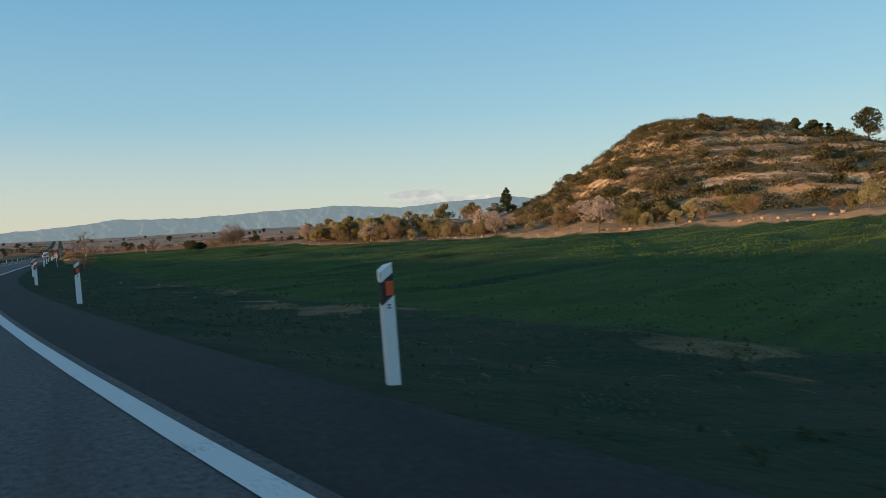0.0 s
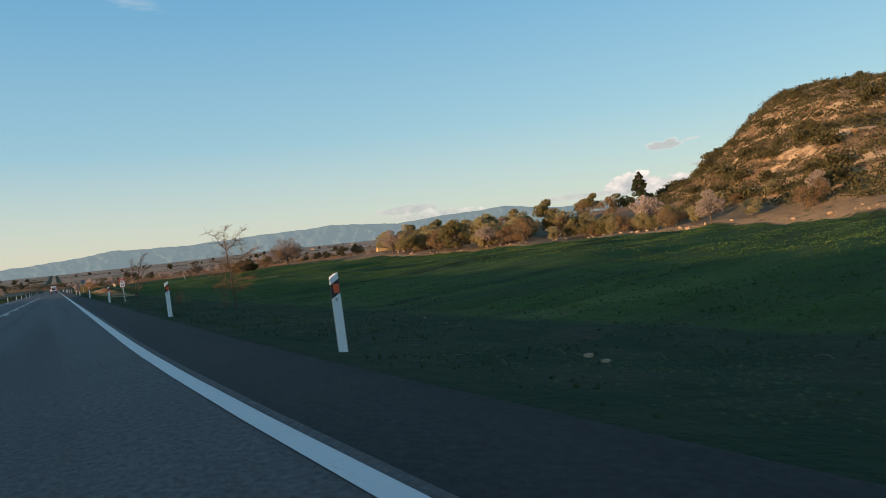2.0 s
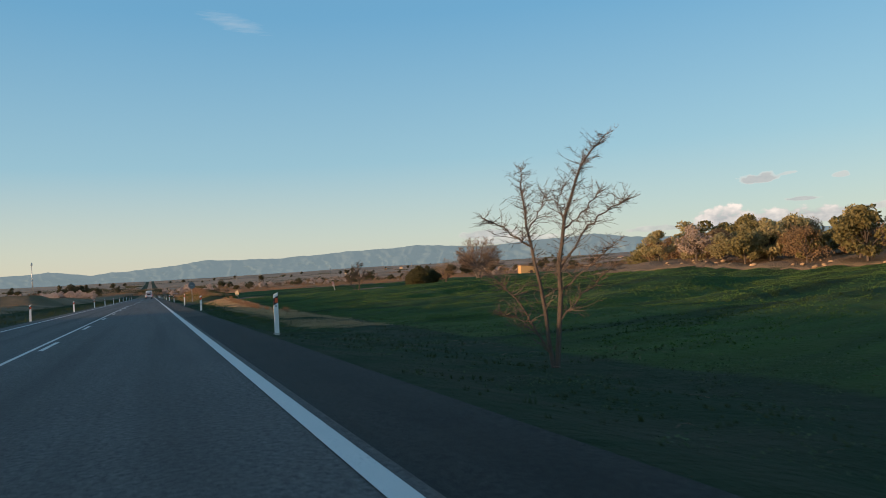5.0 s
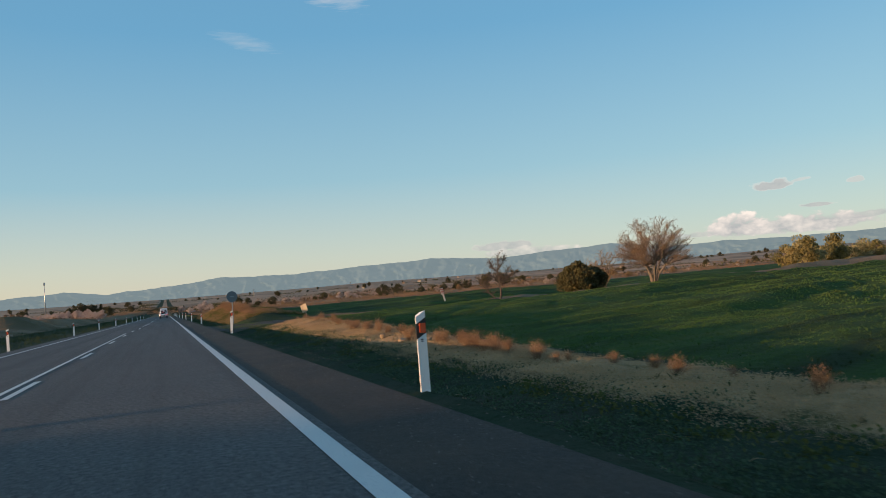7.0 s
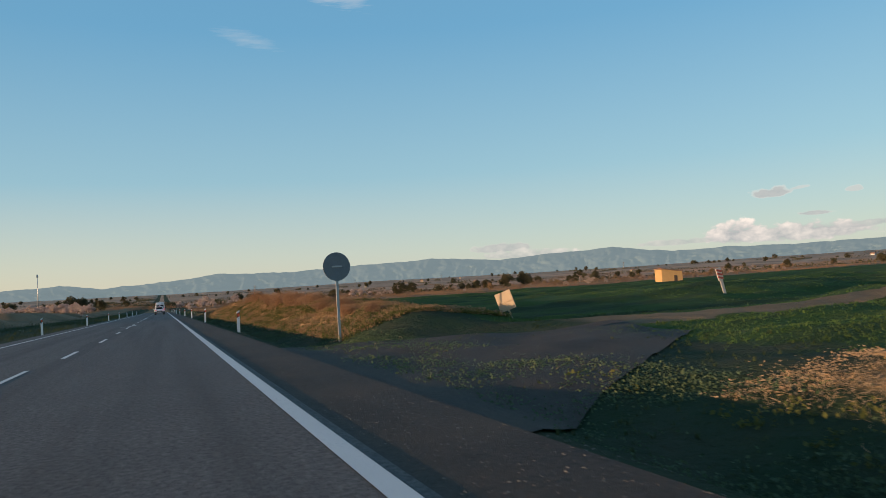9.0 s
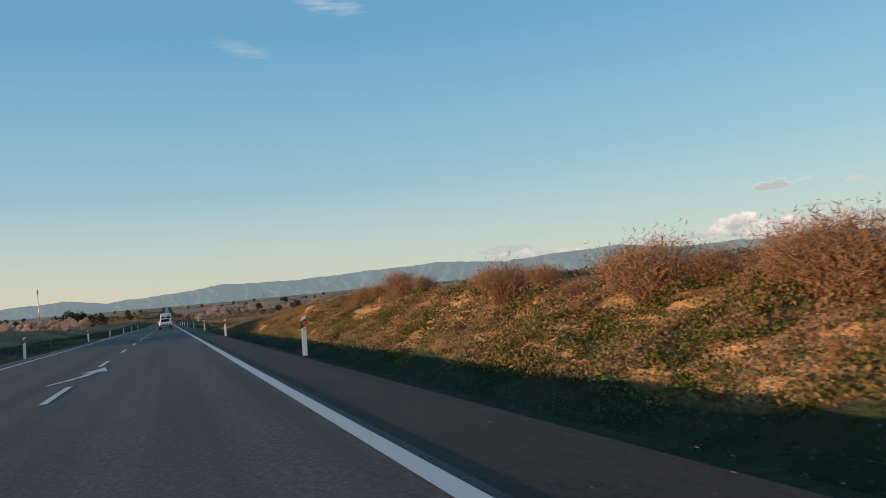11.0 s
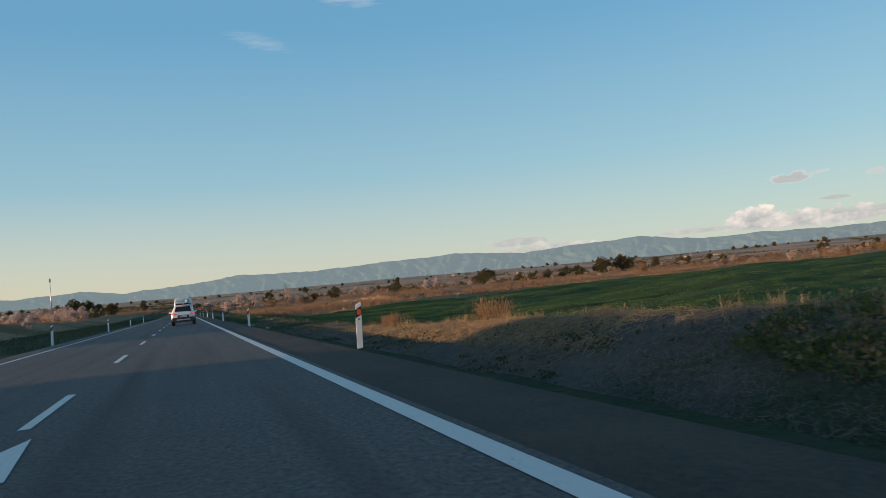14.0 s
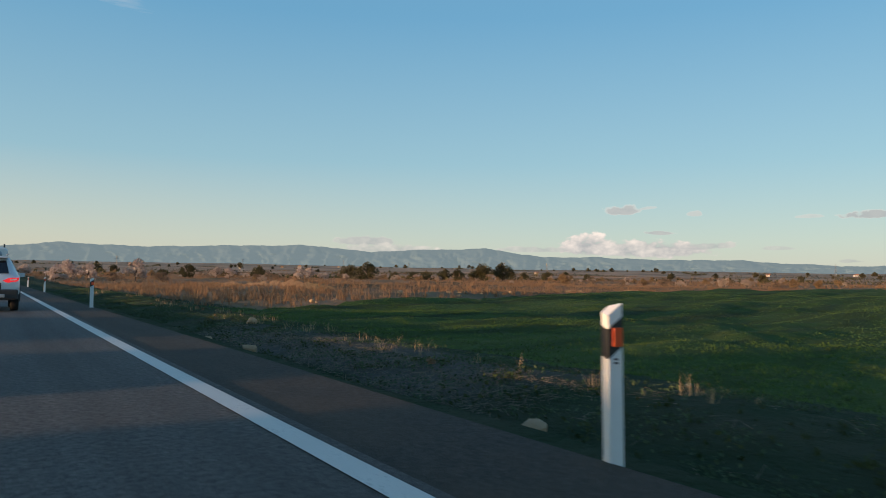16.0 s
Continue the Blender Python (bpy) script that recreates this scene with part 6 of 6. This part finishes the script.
for count, u0, u1, y0, y1, tall in ((45000, 9, 26, -5, 130, 0.075), (120000, 20, 95, 262, 420, 0.085), (140000, 25, 75, -10, 190, 0.13), (60000, 20, 70, 128, 262, 0.085)):
    x, y = scatter(count, G, u0, u1, y0, y1, keep)
    tufts("wheat", x, y, G.uniform(tall / 2, tall, len(x)), 4, 0.06, M_CROP, "young green wheat in the wide field", G, lean=0.9, category="crop", plain=True)
x, y = scatter(16000, G, -18.5, -8.4, 60, 460, patchy(2.4, 49))
tufts("verge_grass", x, y, G.uniform(0.08, 0.3, len(x)), 6, 0.016, M_GRASS, "short rough grass on the far verge", G)
x, y = scatter(9000, G, -31, -17.5, 60, 460, patchy(3.0, 50))
tufts("dry_grass", x, y, G.uniform(0.08, 0.26, len(x)), 7, 0.018, M_DRY, "dry brown weeds on top of the far bank", G)
keep = lambda u, x, y: (crop_mask(x, y) < 0.2) * np.clip(0.2 + vnoise(x, y, 8, 51) * 1.2 + vnoise(x, y, 2.5, 54) * 0.6, 0.02, 1) * (hill(x, y)[1] < 0.02)
x, y = scatter(60000, G, 8, 190, 345, 620, keep)
tufts("dry_scrub", x, y, G.uniform(0.15, 0.75, len(x)), 7, 0.035, M_DRY, "dry reddish-brown scrub on the plain", G, lean=0.5, category="scrub")
x, y = scatter(24000, G, 8, 230, 347, 450, lambda u, x, y: (crop_mask(x, y) < 0.05) * np.clip(0.35 + vnoise(x, y, 6, 56), 0.05, 1))
tufts("dry_scrub", x, y, G.uniform(0.25, 0.9, len(x)), 8, 0.06, M_DRY, "sunlit reddish-brown scrub beyond the wheat", G, lean=0.5, category="scrub", plain=True)
x, y = scatter(80000, G, -120, 800, 420, 1400, lambda u, x, y: (np.hypot(x, y - 200) > 330) * np.clip(0.3 + vnoise(x, y, 26, 53) * 1.2, 0.02, 1))
tufts("dry_scrub", x, y, G.uniform(0.4, 1.2, len(x)), 4, 0.32, M_DRY, "dry reddish scrub far out on the plain", G, lean=0.6, category="scrub", plain=True)
x, y = scatter(7000, G, -150, -24, 340, 700, lambda u, x, y: np.clip(0.4 + vnoise(x, y, 10, 52), 0.05, 1))
tufts("dry_scrub", x, y, G.uniform(0.3, 0.9, len(x)), 7, 0.06, M_DRY, "dry brown scrub on the plain", G, lean=0.5, category="scrub")

# bushes on the bank and along the verge
twiggy = [shrub("bank_bush", 111 + k, 1.0, 1.5, M_DRY, "reddish-brown leafless bush on the earth bank", 0.010, 10000, stems=44, spiky=True, slim=1.5, wild=0.75) for k in range(4)]
spots = [(u - 0.6, y0 - 0.6, s * 0.92) for y0, u, s in ((222.6, 6.7, 1.15), (223.6, 6.9, 1.0), (221.4, 7.1, 0.95), (226.1, 6.4, 1.15), (227.2, 6.7, 0.85), (225.2, 6.9, 0.8), (228.9, 6.7, 0.6), (231.9, 6.5, 1.0), (233.0, 6.7, 0.8), (230.6, 6.9, 0.7), (234.6, 7.1, 0.55),
         (240.3, 6.6, 0.95), (241.6, 6.8, 0.85), (239.2, 7.0, 0.6), (244.0, 6.8, 0.6), (245.6, 6.6, 0.75), (249.2, 6.9, 0.6), (250.8, 6.8, 0.5), (218.8, 6.8, 0.9), (215.5, 6.5, 0.8), (212.0, 6.2, 0.65), (208.3, 6.3, 0.7), (205.5, 5.8, 0.55), (202.8, 6.0, 0.5), (259.0, 6.6, 0.4), (262.4, 6.4, 0.4))]
place(twiggy, spots, R, "bushes on the earth bank", 0.85, 1.15)
weeds = [shrub("dry_weed", 121 + k, 0.55, 0.6, M_DRY, "dry brown weed on the bank's edge", 0.007, 1000, stems=16, spiky=True, whole=True, slim=1.6) for k in range(3)]
spots = [(6.1 + R.normal() * 0.3, 136 + R.uniform(0, 48), R.uniform(0.35, 0.9)) for k in range(36)]
spots += [(5.7 + R.normal() * 0.12, y0 + R.normal() * 0.12, s0 * 0.72) for y0, s0 in ((153.2, 1.1), (154.3, 0.9), (155.3, 1.2), (155.8, 1.0), (156.5, 1.35), (156.9, 1.2), (157.5, 1.1), (158.0, 1.0), (158.9, 1.15), (160.5, 1.0), (161.6, 0.6), (163.2, 1.2), (163.7, 1.0), (165.3, 1.15), (165.8, 1.25), (166.4, 1.0), (167.6, 1.15), (168.1, 1.0), (170.4, 0.9), (171.0, 1.1), (173.5, 0.7), (176.2, 0.8), (179.0, 0.7), (181.2, 0.9))]
spots += [(4.8 + R.normal() * 0.5, R.uniform(276, 372), R.uniform(0.2, 0.45)) for k in range(30)]
spots += [(5.2, 288.5, 1.2), (5.4, 290.0, 1.2), (5.0, 297.5, 1.25), (5.2, 298.1, 1.0), (5.4, 300.2, 0.9), (5.5, 86.5, 1.5)]
spots += [(R.uniform(4.4, 7.0), R.uniform(202, 272), R.uniform(0.3, 0.7)) for k in range(40)]
place(weeds, spots, R, "dry weeds along the verge", 0.9, 1.1)
# brambles added on the left bank to heighten the shade it throws
tall = [shrub("bramble", 131 + k, 1.9, 2.6, M_TWIG, "tangled leafless brambles added on the roadside bank to cast shade", 0.05, 1400, stems=14, spiky=True) for k in range(3)]
spots = [(float(edge_x(y0)) - 24.5 + R.normal() * 0.8, y0, R.uniform(0.1, 0.25)) for y0 in np.arange(-60, 150, 3.1)]
spots += [(-23.5 + R.normal() * 0.5, y0, R.uniform(0.12, 0.22)) for y0 in [*np.arange(266, 283, 1.1), *np.arange(312.5, 330, 1.7)]]
place(tall, spots, R, "brambles on the roadside bank", 0.8, 1.2)

# pale stones cleared to the far edge of the wheat
for k in range(46):
    u = 14 + 95 * R.uniform() ** 1.3
    put_rock(u, float(far_edge(u)) + 1.2 + abs(R.normal()) * 2.0, R.uniform(0.2, 0.7), "pale stone cleared to the field's far edge", "stones at the field's far edge")
# pale stones lying about the verge along the bend
for k in range(16):
    y = R.uniform(8, 122)
    put_rock(float(edge_x(y)) + R.uniform(3.2, 8.5), y, R.uniform(0.06, 0.2), "small pale stone lying in the grass", "stones in the grass")

# gravel and scraps on the shoulder
x, y = scatter(9000, G, 0.25, 1.7, 140, 235, patchy(3.0, 63))
n = len(x)
c = np.stack([x, y, np.where(x < 1.38, -0.007, height(x, y) + 0.01)], -1)
s = Soup()
r = (0.003 + 0.013 * G.uniform(0, 1, n) ** 3)[:, None]
a = G.uniform(0, 6.28, n)
o = np.stack([np.cos(a), np.sin(a), 0 * a], -1) * r
p = np.stack([-np.sin(a), np.cos(a), 0 * a], -1) * r * 0.45
s.v.append(np.stack([c - o, c - p, c + o, c + p, c + (0, 0, 0.007)], 1).reshape(-1, 3))
s.f = np.concatenate([np.stack([np.arange(n) * 5 + j, np.arange(n) * 5 + (j + 1) % 4, np.arange(n) * 5 + 4], -1) for j in range(4)])
s.i = [0] * len(s.f)
tagged(new("gravel", s.mesh("gravel", [simple("pale_gravel", (0.17, 0.155, 0.135), 0.9)])), "pale gravel and scraps on the shoulder", "gravel", kind="stuff")
